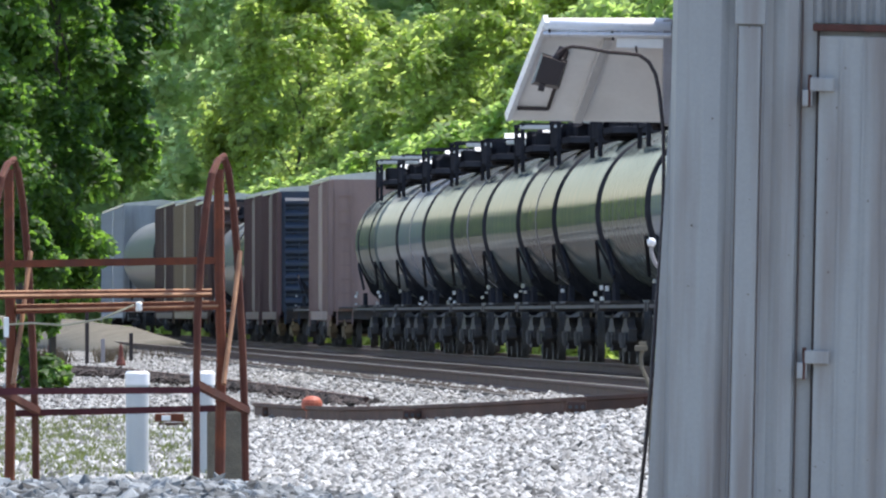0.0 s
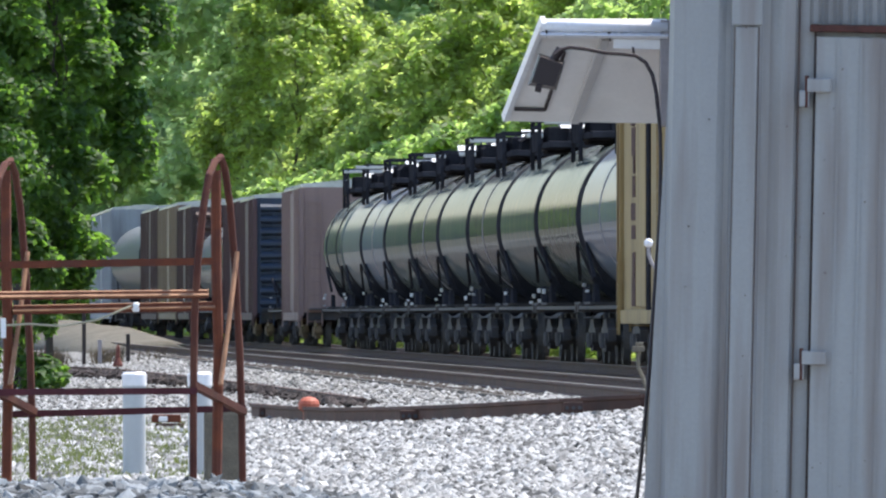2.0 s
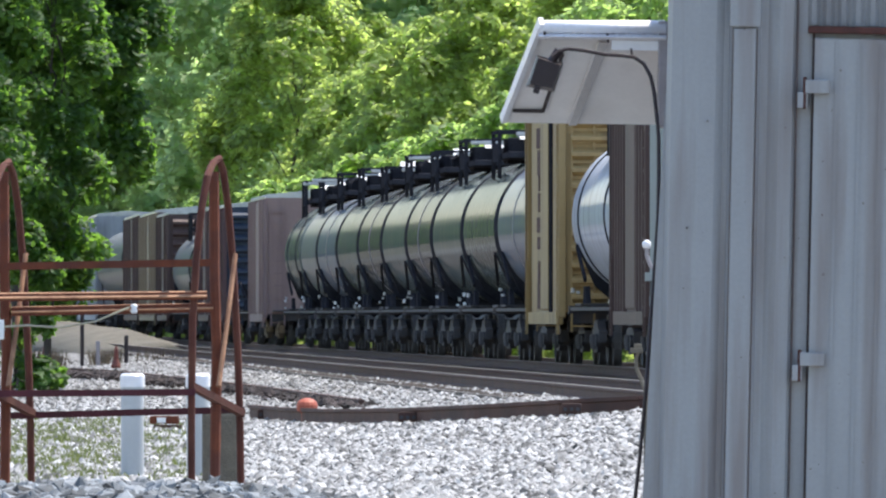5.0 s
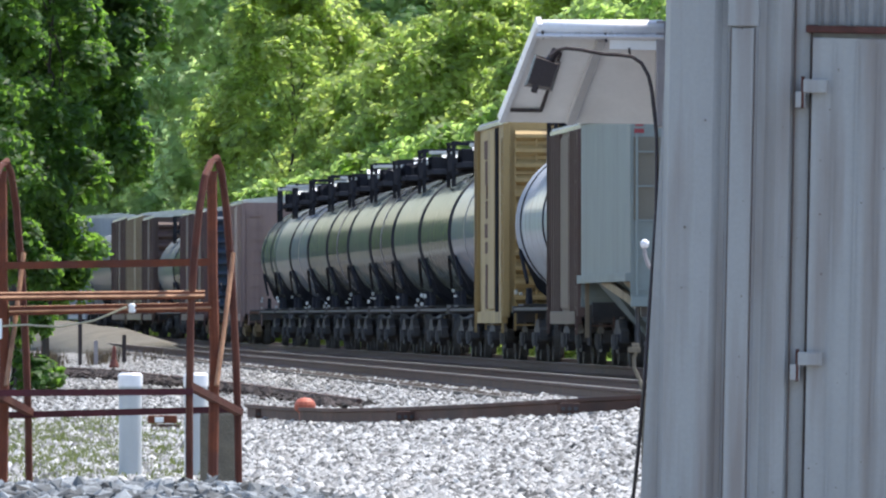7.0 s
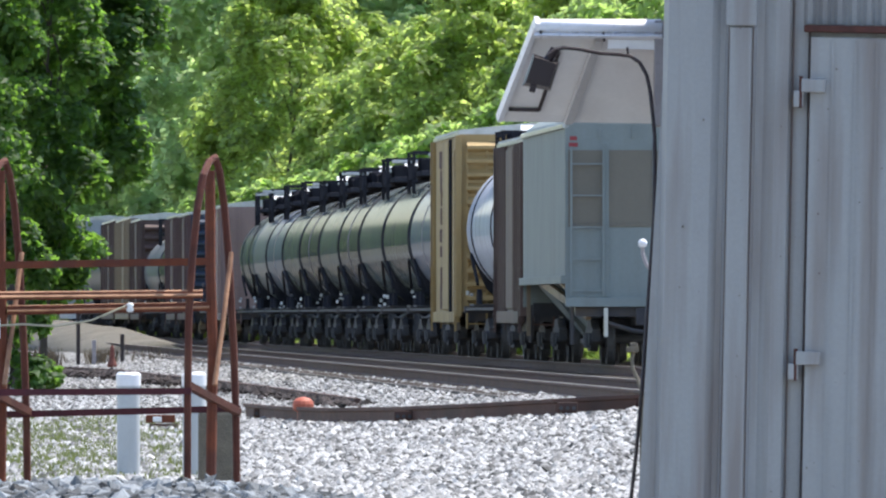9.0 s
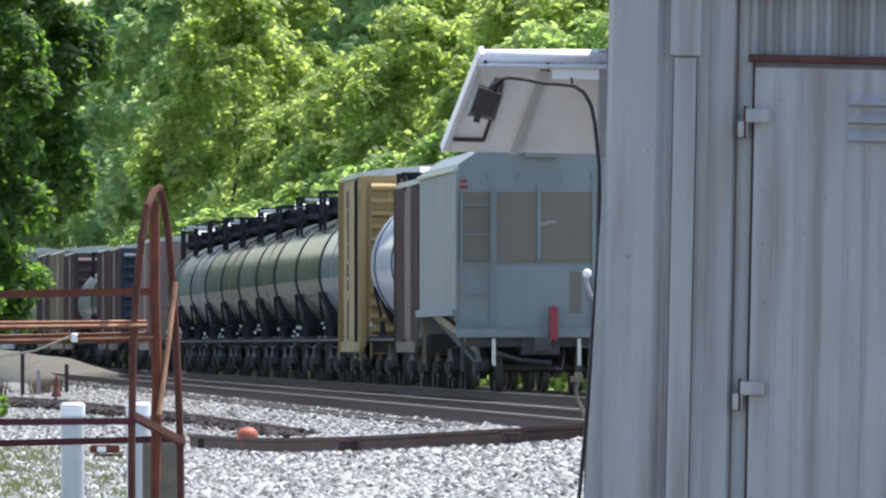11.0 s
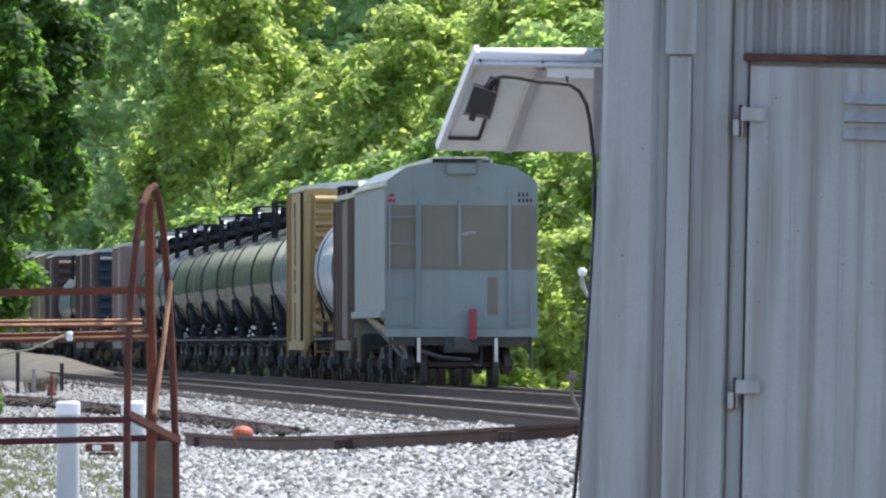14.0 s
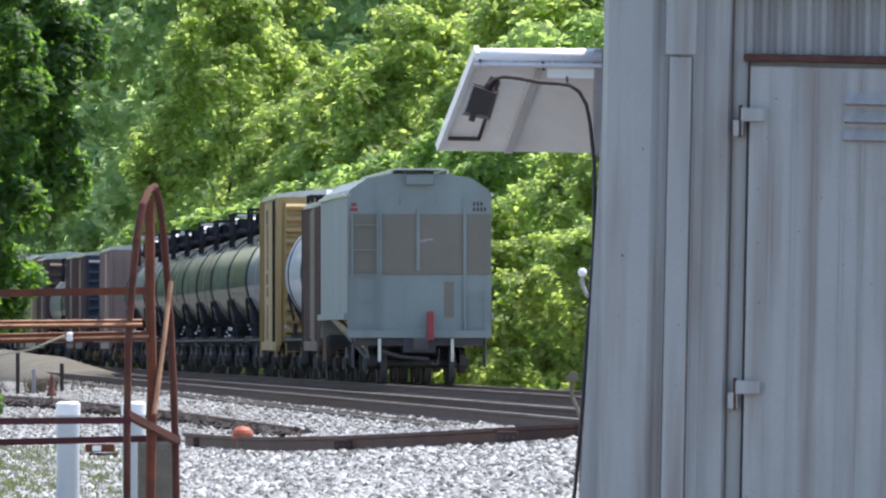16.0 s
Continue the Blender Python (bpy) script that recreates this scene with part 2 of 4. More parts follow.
def tube(bm, pts, r, seg=8, flat=1.0):
    """A bent bar along points, round or (flat < 1) flattened."""
    pts = [Vector(p) for p in pts]
    rings = []
    for i, p in enumerate(pts):
        d = (pts[min(i + 1, len(pts) - 1)] - pts[max(i - 1, 0)]).normalized()
        sx = d.cross(Vector((0.02, 1, 0.01))).normalized()
        sy = d.cross(sx).normalized()
        rings.append([bm.verts.new(p + sx * r * flat * math.cos(2 * math.pi * k / seg) + sy * r * math.sin(2 * math.pi * k / seg)) for k in range(seg)])
    for a, b in zip(rings, rings[1:]):
        for k in range(seg):
            bm.faces.new((a[k], a[(k + 1) % seg], b[(k + 1) % seg], b[k]))
    bm.faces.new(rings[0][::-1])
    bm.faces.new(rings[-1])
    bmesh.ops.recalc_face_normals(bm, faces=bm.faces)
    return bm


def revolve(bm, profile, seg=32, axis="Y", caps=True):
    """A turned body: rows of (along, radius)."""
    rings = []
    for a, r in profile:
        ring = []
        for k in range(seg):
            c, s = math.cos(2 * math.pi * k / seg) * r, math.sin(2 * math.pi * k / seg) * r
            ring.append(bm.verts.new((c, a, s) if axis == "Y" else (a, c, s) if axis == "X" else (c, s, a)))
        rings.append(ring)
    for a, b in zip(rings, rings[1:]):
        for k in range(seg):
            bm.faces.new((a[k], a[(k + 1) % seg], b[(k + 1) % seg], b[k]))
    if caps:
        bm.faces.new(rings[0])
        bm.faces.new(rings[-1])
    bmesh.ops.recalc_face_normals(bm, faces=bm.faces)
    return bm


def loft(bm, sections):
    """Closed sections (lists of points of one length) joined end to end, with caps."""
    rows = [[bm.verts.new(p) for p in s] for s in sections]
    k = len(rows[0])
    for a, b in zip(rows, rows[1:]):
        for i in range(k):
            bm.faces.new((a[i], a[(i + 1) % k], b[(i + 1) % k], b[i]))
    bm.faces.new(rows[0])
    bm.faces.new(rows[-1])
    bmesh.ops.recalc_face_normals(bm, faces=bm.faces)
    return bm


def empty(name, m, label, category, group=""):
    ob = new(name)
    ob.empty_display_size = 0.2
    ob.matrix_basis = m
    return tagged(ob, label, category, group)


def quick_mesh(name, verts, faces, mat, smooth=False):
    me = bpy.data.meshes.new(name)
    me.from_pydata(verts, [], faces)
    me.materials.append(M[mat])
    if smooth:
        for p in me.polygons:
            p.use_smooth = True
    return new(name, me)


# ================= the line of the railway =================
TH = -0.04239                     # heading of both tracks
X0, Y0, RAIL_Z = 2.449, 288.24, 0.455
SPEED, SLOW = 10.324, -0.0562


def on_line(s, side=0.0, z=0.0):
    return (X0 + math.sin(TH) * s + side * math.cos(TH), Y0 + math.cos(TH) * s - side * math.sin(TH), z)


def line_pose(s, side=0.0, z=0.0):
    return pose(*on_line(s, side, z), 0, 0, math.degrees(-TH))


# ================= ground and tracks =================
def grid_sheet(name, xs, ys, z, mat, rough=0.0, seed=0):
    verts = [(x, y, z + rough * noise.noise(Vector((x * 0.5, y * 0.13, seed)))) for y in ys for x in xs]
    n = len(xs)
    faces = [(j * n + i, j * n + i + 1, (j + 1) * n + i + 1, (j + 1) * n + i) for j in range(len(ys) - 1) for i in range(n - 1)]
    return quick_mesh(name, verts, faces, mat, True)


def yard_z(x, y):
    """Height of the gravel: flat, rising in a ramp towards the near track."""
    lat = x - (X0 + math.tan(TH) * (y - Y0))
    return 0.28 * min(1.0, max(0.0, (lat + 8.5) / 3.45))


def build_ground():
    g = grid_sheet("ground", [-2500, -400, -60, -30, 0, 30, 60, 400, 2500], [-600, 0, 60, 200, 400, 800, 1500, 4000], -0.06, "soil")
    tagged(g, "dark soil with thin grass beside the railway", "ground", kind="structure")
    yard = grid_sheet("gravel_yard", [i * 0.5 - 16 for i in range(65)], [20 + 4 * i for i in range(130)], 0.0, "gravel", 0.05, 3)
    tagged(yard, "pale crushed stone covering the yard before the tracks", "gravel", kind="structure")
    ramp = part("gravel_ramp", loft(bmesh.new(), [[(-9.0, y, -0.08), (-8.5, y, 0.0), (-7.0, y, 0.13), (-5.12, y, 0.275), (-5.05, y, -0.08)] for y in [-270 + 12 * i for i in range(60)]]), "gravel")
    ramp.matrix_basis = line_pose(0)
    tagged(ramp, "pale gravel rising to the edge of the empty track", "gravel", kind="structure")
    for name, side, label in (("ballast_bed_main", 0.0, "dark ballast bed under the train's track"), ("ballast_bed_near", -4.3, "brown ballast bed under the empty track")):
        wide = 2.2 if side == 0 else 1.5
        sect = lambda y: [(-wide, y, -0.05), (-1.42, y, 0.27), (1.42, y, 0.27), (wide, y, -0.05)]
        ob = part(name, loft(bmesh.new(), [sect(y) for y in (-280, -140, 0, 150, 400, 900)]), "ballast")
        ob.matrix_basis = line_pose(0, side)
        tagged(ob, label, "ballast", kind="structure")


RAIL = [(-0.07, 0), (0.07, 0), (0.07, 0.012), (0.012, 0.03), (0.012, 0.125), (0.036, 0.135), (0.036, 0.17), (-0.036, 0.17), (-0.036, 0.135), (-0.012, 0.125), (-0.012, 0.03), (-0.07, 0.012)]


def rail_mesh(pts, k=1.0):
    """A rail swept along points on the ground."""
    bm = bmesh.new()
    pts = [Vector(p) for p in pts]
    sections = []
    for i, p in enumerate(pts):
        d = pts[min(i + 1, len(pts) - 1)] - pts[max(i - 1, 0)]
        sx = Vector((d.y, -d.x, 0)).normalized()
        sections.append([p + sx * x * k + Vector((0, 0, z * k)) for x, z in RAIL])
    return loft(bm, sections)


def build_tracks():
    tie = None
    for side, nm in ((0.0, "track_main"), (-4.3, "track_near")):
        top = new(nm)
        tagged(top, "rusty steel rails on dark wooden sleepers", "track", kind="structure")
        for g in (-0.7535, 0.7535):
            pts = [on_line(s, side + g, RAIL_Z - 0.17) for s in (-275, -100, 50, 200, 400, 800)]
            r = part("rail", rail_mesh(pts), "rail_rust", top)
            bm = bmesh.new()
            for a, b in zip(pts, pts[1:]):
                beam(bm, Vector(a) + Vector((0, 0, 0.1705)), Vector(b) + Vector((0, 0, 0.1705)), 0.06, 0.006)
            part("rail_head", bm, "rail_head", r, "worn bright running surface")
        for i in range(150):
            m = line_pose(-150 + i * 1.6, side, 0.23)
            if tie is None:
                tie = part("sleeper", boxes((-1.3, 1.3, -0.11, 0.11, -0.14, 0.055), bev=0.012), "tie", top)
                tie.matrix_basis = m
            else:
                share("sleeper", tie, top, m)


# ================= the train =================
CACHE = {}
WHEELS = []
CARS = []


def base_mesh(key, build, mat, smooth=False):
    if key not in CACHE:
        ob = part(key, build(), mat, None, "", smooth)
        CACHE[key] = ob.data
        bpy.data.objects.remove(ob)
    return CACHE[key]


def wheelset_mesh():
    bm = bmesh.new()
    for sx in (-1, 1):
        revolve(bm, [(sx * 0.68, 0.49), (sx * 0.71, 0.485), (sx * 0.715, 0.457), (sx * 0.815, 0.447), (sx * 0.815, 0.38), (sx * 0.78, 0.36), (sx * 0.77, 0.16), (sx * 0.83, 0.14), (sx * 0.83, 0.02)], 28, "X")
        for k in range(4):
            a = k * math.pi / 2
            box(bm, sx * 0.768 - 0.012, sx * 0.768 + 0.012, 0.26 * math.cos(a) - 0.04, 0.26 * math.cos(a) + 0.04, 0.26 * math.sin(a) - 0.04, 0.26 * math.sin(a) + 0.04)
    beam(bm, (-1.0, 0, 0), (1.0, 0, 0), 0.16, None, 12)
    return bm


def side_frame_mesh():
    bm = bmesh.new()
    pts = [(-1.12, 0.42), (-1.12, 0.62), (-0.78, 0.66), (-0.42, 0.80), (0.42, 0.80), (0.78, 0.66), (1.12, 0.62), (1.12, 0.42), (0.72, 0.44), (0.42, 0.24), (-0.42, 0.24), (-0.72, 0.44)]
    loft(bm, [[(-0.07, y, z) for y, z in pts], [(0.07, y, z) for y, z in pts]])
    for y in (-0.2, 0, 0.2):
        beam(bm, (-0.085, y, 0.30), (-0.085, y, 0.56), 0.13, None, 10)
    for y in (-0.89, 0.89):
        beam(bm, (-0.12, y, 0.457), (0.1, y, 0.457), 0.22, None, 12)
    return bm


def add_truck(car, y, spot):
    tr = new("truck", base_mesh("bolster", lambda: boxes((-1.05, 1.05, -0.2, 0.2, 0.5, 0.82), bev=0.03), "dark_steel"))
    tr.parent = car
    tr.matrix_basis = Matrix.Translation((0, y, 0))
    for sx in (-1, 1):
        f = new("side_frame", base_mesh("side_frame_" + spot, side_frame_mesh, spot))
        f.parent, f.matrix_basis = tr, pose(sx * 1.0, 0, 0, 0, 0, 0 if sx < 0 else 180)
    for dy in (-0.89, 0.89):
        w = new("wheelset", base_mesh("wheelset", wheelset_mesh, "wheel"))
        w.parent = tr
        w.matrix_basis = pose(0, dy, 0.457)
        WHEELS.append((w, dy))
    return tr


def add_couplers(car, half):
    for sy in (-1, 1):
        bm = bmesh.new()
        beam(bm, (0, sy * (half - 0.9), 0.88), (0, sy * (half - 0.12), 0.88), 0.16, 0.2)
        box(bm, -0.16, 0.16, sy * half - 0.2, sy * half + 0.02, 0.74, 1.02, bev=0.04)
        part("coupler", bm, "dark_steel", car)
        hose = tube(bmesh.new(), [(0.42, sy * (half - 0.7), 0.8), (0.42, sy * (half - 0.45), 0.62), (0.36, sy * (half - 0.2), 0.42), (0.24, sy * (half - 0.05), 0.45)], 0.028)
        part("brake_hose", hose, "cable", car)


def new_car(name, s_far, s_near, label, category="rail car"):
    """An empty on the rail tops at the middle of a car whose body reaches from s_near to s_far at the start."""
    c = empty(name, line_pose((s_far + s_near) / 2, 0, RAIL_Z), label, category, "cars of the freight train")
    CARS.append((c, (s_far + s_near) / 2))
    return c


def ladder(bm, x, y, z0, z1, w=0.42, along="y", step=0.36):
    a, b = ((x, y - w / 2), (x, y + w / 2)) if along == "y" else ((x - w / 2, y), (x + w / 2, y))
    for p in (a, b):
        beam(bm, (*p, z0), (*p, z1), 0.035)
    z = z0 + 0.1
    while z < z1:
        beam(bm, (*a, z), (*b, z), 0.025)
        z += step


def tank_car(s_far, s_near, paint, words, radius=1.42, rails=True, ribs=0, dark_head=True, top_z=4.02):
    c = new_car("tank_car", s_far, s_near, words)
    hl = (s_far - s_near) / 2
    zc = top_z - radius
    prof = []
    head = 0.42
    for k in range(9):
        a = k / 8 * math.pi / 2
        prof.append((-hl + head - head * math.cos(a), max(0.02, radius * math.sin(a))))
    tail = [(-a, r) for a, r in prof[:9]][::-1]
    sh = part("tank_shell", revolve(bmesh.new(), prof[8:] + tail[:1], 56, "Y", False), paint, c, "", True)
    sh.location.z = zc
    # both heads dark: the shade between the cars is put into their colour
    hd = part("tank_head", revolve(bmesh.new(), [(hl - head - 0.02, radius - 0.01)] + tail, 56, "Y", False), "matt_dark" if dark_head else paint, c, "tank end painted dark for its shade" if dark_head else "", True)
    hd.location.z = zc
    hd = part("tank_head", revolve(bmesh.new(), prof[:9] + [(-hl + head + 0.02, radius - 0.01)], 56, "Y", False), "matt_dark" if dark_head else paint, c, "tank end painted dark for its shade" if dark_head else "", True)
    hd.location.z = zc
    bands = [] if dark_head else [hl - 2.6, -hl + 3.2]
    for y in bands:
        bm = revolve(bmesh.new(), [(y - 0.12, radius - 0.03), (y - 0.12, radius + 0.018), (y + 0.12, radius + 0.018), (y + 0.12, radius - 0.03)], 56)
        b = part("hoop_band", bm, "matt_dark", c, "dark matt band round the shell", True)
        b.location.z = zc
    for i in range(ribs):
        y = -hl + 1.2 + (2 * hl - 2.4) * (i + 0.5) / ribs
        b = part("seam_ring", revolve(bmesh.new(), [(y - 0.03, radius - 0.03), (y - 0.03, radius + 0.012), (y + 0.03, radius + 0.012), (y + 0.03, radius - 0.03)], 56), "seam_grey", c, "", True)
        b.location.z = zc
    # saddles, sills and running gear
    for sy in (-1, 1):
        y = sy * (hl - 1.1)
        bm = bmesh.new()
        pts = [(-1.38, zc - 0.45), (-1.05, zc - 1.2), (-0.4, 0.85), (0.4, 0.85), (1.05, zc - 1.2), (1.38, zc - 0.45), (0.9, zc - 1.05), (0, zc - 1.36), (-0.9, zc - 1.05)]
        loft(bm, [[(x, y - 0.09, z) for x, z in pts], [(x, y + 0.09, z) for x, z in pts]])
        for sx in (-1, 1):
            beam(bm, (sx * 1.36, y, zc - 0.5), (sx * 1.26, y - sy * 0.8, 1.5), 0.05, 0.08)
            # dark skirt plates added in place of the shade and piping below the tank
            loft(bm, [[(sx * x, y - 0.9, 1.0), (sx * x, y + 0.5, 1.0), (sx * x, y + 0.2, 1.4), (sx * x, y - 0.5, 1.4)] for x in (1.16, 1.24)])
        part("saddle", bm, "matt_dark", c)
        add_truck(c, sy * (hl - 1.7), "dark_steel")
    bm = boxes((-0.3, 0.3, -hl - 0.2, hl + 0.2, 0.78, 1.02), (-1.45, 1.45, -hl - 0.15, -hl + 0.15, 0.92, 1.06), (-1.45, 1.45, hl - 0.15, hl + 0.15, 0.92, 1.06))
    for sx in (-1, 1):
        box(bm, sx * 1.4 - 0.03, sx * 1.4 + 0.03, -hl, hl, 0.97, 1.03)
        box(bm, sx * 1.1 - 0.25, sx * 1.1 + 0.25, -hl + 0.2, -hl + 2.2, 1.06, 1.1)
        box(bm, sx * 1.1 - 0.25, sx * 1.1 + 0.25, hl - 2.2, hl - 0.2, 1.06, 1.1)
    part("underframe", bm, "dark_steel", c)
    bm = bmesh.new()
    beam(bm, (-0.55, -1.6, 0.72), (-0.55, 0.4, 0.72), 0.42, None, 14)
    box(bm, -0.2, 0.2, -0.25, 0.25, 0.55, 1.25, bev=0.05)
    part("outlet_and_reservoir", bm, "dark_steel", c)
    for sx in (-1, 1):
        # scattered bright plates painted in for the glints along the sill
        for j, (y, z) in enumerate(random.sample([(hl - 0.6, 1.32), (hl - 0.75, 1.14), (-hl + 0.5, 1.22), (hl - 2.4, 1.3), (hl - 1.4, 1.4), (-hl + 1.5, 1.12)], 3)):
            part("glint_plate", boxes((sx * 1.42 - 0.02, sx * 1.42 + 0.04, y - 0.06, y + 0.06, z - 0.04, z + random.uniform(0.0, 0.05)), bev=0.012), random.choice(("white_spot", "galvanised")), c, "small white plate standing in for a glint on the sill")
    # dome, walkway and top rails
    lift = random.uniform(0.42, 0.62)
    bm = revolve(bmesh.new(), [(zc + radius - 0.08, 0.42), (zc + radius + 0.3, 0.42), (zc + radius + 0.36, 0.38), (zc + radius + 0.38, 0.02)], 20, "Z")
    part("dome", bm, "matt_dark", c, "dark domed manway")
    if rails:
        top = zc + radius
        pl = boxes((-1.05, -0.48, -1.3, 1.3, top - 0.03, top + 0.03), (0.48, 1.05, -1.3, 1.3, top - 0.03, top + 0.03), (-1.05, 1.05, -1.3, -0.75, top + 0.01, top + 0.06), (-1.05, 1.05, 0.75, 1.3, top + 0.01, top + 0.06))
        part("walkway", pl, "dark_steel", c)
        for x in (-1.05, 1.05):
            bm = bmesh.new()
            for y in (-1.3, 1.3):
                beam(bm, (x, y, top - 0.4), (x, y, top + lift), 0.08)
            for z in (0.4, lift - 0.03):
                beam(bm, (x, -1.36, top + z), (x, 1.36, top + z), 0.06)
            part("top_rail", bm, "matt_dark", c)
        for y in (-1.3, 1.3):
            part("top_rail", beam(bmesh.new(), (-1.1, y, top + lift - 0.02), (1.1, y, top + lift - 0.02), 0.06), "matt_dark", c)
        tall = random.uniform(0.36, 0.5)
        y0 = random.uniform(-1.15, -0.5)
        part("valve_housing", boxes((-0.88, 0.88, y0, y0 + 1.7, top - 0.1, top + tall), bev=0.04), "matt_dark", c, "dark square valve housing on the tank's top")
        # white wedge added and tilted so that it shines like a sunlit top
        bm = loft(bmesh.new(), [[(x, y0 - 0.05, top + tall - 0.03), (x, y0 + 0.5, top + tall + 0.15), (x, y0 + 0.5, top + tall - 0.03)] for x in (-0.8 + 0.3 * lift, 0.5)])
        part("glint_lid", bm, "white_spot", c, "white lid sloped to catch the sun as a glint")
        part("step_plate", boxes((-1.0, 1.0, y0 - 3.2, y0 - 0.1, top - 0.02, top + 0.1), bev=0.02), "matt_dark", c)
        part("lading_valve", revolve(bmesh.new(), [(top - 0.05, 0.22), (top + 0.2, 0.22), (top + 0.26, 0.12), (top + 0.34, 0.1), (top + 0.36, 0.02)], 12, "Z"), "matt_dark", c).location = (0.2, -hl * 0.55, 0)
        part("lading_valve", revolve(bmesh.new(), [(top - 0.05, 0.26), (top + 0.16, 0.26), (top + 0.22, 0.18), (top + 0.25, 0.02)], 12, "Z"), "matt_dark", c).location = (-0.15, hl * 0.5, 0)
        bm = bmesh.new()
        for j in range(5):
            x, y = random.uniform(-0.9, 0.9), random.uniform(-1.2, 1.2)
            tube(bm, [(x, y, top), (x, y, top + 0.3), (x + 0.15, y + 0.1, top + random.uniform(0.3, 0.45)), (0.1, 0.2, top + 0.3)], 0.045, 6)
        part("piping", bm, "matt_dark", c, "dark bent pipes on the tank's top")
        k = random.uniform(-0.5, 0.5)
        # shiny plate added for the glint of the lit rail top
        part("rail_plate", boxes((-0.9 + k, 0.1 + k, -1.36, -1.26, top + lift - 0.12, top + lift - 0.03), bev=0.02), "galvanised", c, "bright metal plate standing for a glint on the top rail")
        part("vent_valve", revolve(bmesh.new(), [(top, 0.1), (top + 0.35, 0.1), (top + 0.4, 0.16), (top + lift * 0.8, 0.15), (top + lift * 0.85, 0.02)], 12, "Z"), "galvanised", c, "bright valve on the tank's top").location = (k, 0.7, 0)
        for x in (-1.07, 1.03):
            part("kick_board", boxes((x, x + 0.04, -1.3, 1.3, top - 0.06, top + 0.3)), "matt_dark", c)
        part("valve_box", boxes((-0.5, 0.3, -1.1, -0.5, top + 0.06, top + random.uniform(0.3, 0.45)), bev=0.04), "matt_dark", c)
        part("valve_box", boxes((-0.2, 0.6, 0.6, 1.1, top + 0.06, top + random.uniform(0.3, 0.45)), bev=0.04), "matt_dark", c)
    add_couplers(c, hl + 0.55)
    return c


def box_car(s_far, s_near, height, side, end, words, width=3.0, side_ribs=12, end_ribs=9, roof="galvanised", gear="dark_steel", floor=0.95, door_ribs=False, strip=None):
    c = new_car("box_car", s_far, s_near, words)
    hl, hw = (s_far - s_near) / 2, width / 2
    part("body", boxes((-hw + 0.03, hw - 0.03, -hl + 0.03, hl - 0.03, floor, height - 0.15)), side, c)
    bm = bmesh.new()
    pr = [(-hw - 0.02, height - 0.22), (-hw - 0.02, height - 0.15), (-hw * 0.45, height - 0.02), (0, height), (hw * 0.45, height - 0.02), (hw + 0.02, height - 0.15), (hw + 0.02, height - 0.22)]
    loft(bm, [[(x, y, z) for x, z in pr] for y in (-hl, 0, hl)])
    for i in range(13):
        y = -hl + 0.3 + i * (2 * hl - 0.6) / 12
        beam(bm, (-hw, y, height - 0.13), (0, y, height + 0.02), 0.06, 0.05)
        beam(bm, (hw, y, height - 0.13), (0, y, height + 0.02), 0.06, 0.05)
    part("roof", bm, roof, c, "weathered ribbed metal roof")
    rib = None
    for sx in (-1, 1):
        for i in range(side_ribs):
            y = -hl + 0.12 + i * (2 * hl - 0.24) / (side_ribs - 1)
            if abs(y) < 1.5:
                continue
            if rib is None:
                rib = part("side_post", boxes((-0.04, 0.04, -0.07, 0.07, floor, height - 0.22), bev=0.012), side, c)
                rib.location = (sx * hw, y, 0)
            else:
                share("side_post", rib, c, Matrix.Translation((sx * hw, y, 0)))
        door = part("sliding_door", boxes((sx * hw - 0.03, sx * hw + 0.06, -1.35, 1.35, floor + 0.05, height - 0.3), bev=0.015), side, c)
        if strip:
            part("door_track", boxes((sx * hw - 0.02, sx * hw + 0.1, -2.0, -1.4, floor, height - 0.25), bev=0.01), strip, c, "dark rusted door edge")
            for z in (1.2, 1.6, 2.0, 2.4, 2.8, 3.2, 3.6, 4.0):
                w = random.uniform(0.1, 0.9)
                part("rust_spot", boxes((sx * hw - 0.02, sx * hw + 0.045, 2.2 - w, 2.2 + w, z - random.uniform(-0.2, 0.25), z + random.uniform(0.27, 0.32)), bev=0.012), "shed_rust", c)
        for z in (1.4, 1.8, 2.2, 2.6, 3.0, 3.4, 3.8, 4.2):
            if z < height - 0.4 and door_ribs:
                part("door_rib", boxes((min(sx * (hw + 0.05), sx * (hw + 0.085)), max(sx * (hw + 0.05), sx * (hw + 0.085)), -1.25, 1.25, z - 0.06, z + 0.06)), side, door)
        bm = bmesh.new()
        ladder(bm, sx * (hw + 0.07), -hl + 0.35, 0.55, height - 0.5)
        part("ladder", bm, side, c)
        bm = bmesh.new()
        ladder(bm, sx * (hw + 0.07), hl - 0.35, 0.55, 1.9)
        part("ladder", bm, side, c)
        part("side_sill", boxes((sx * hw - 0.05, sx * hw + 0.03, -hl + 0.4, hl - 0.4, floor - 0.22, floor), bev=0.01), side, c)
    for sy in (-1, 1):
        rib2 = None
        part("end_wall", boxes((-hw, hw, sy * hl - 0.03, sy * hl + 0.03, floor, height - 0.2)), end, c)
        dz = (height - 0.45 - floor) / max(1, end_ribs)
        for i in range(end_ribs):
            z = floor + 0.15 + i * dz
            if rib2 is None:
                bm = loft(bmesh.new(), [[(x, 0, dz * 0.06), (x, 0.15, dz * 0.3), (x, 0.15, dz * 0.52), (x, 0, dz * 0.86)] for x in (-hw + 0.15, hw - 0.15)])
                rib2 = part("end_rib", bm, end, c)
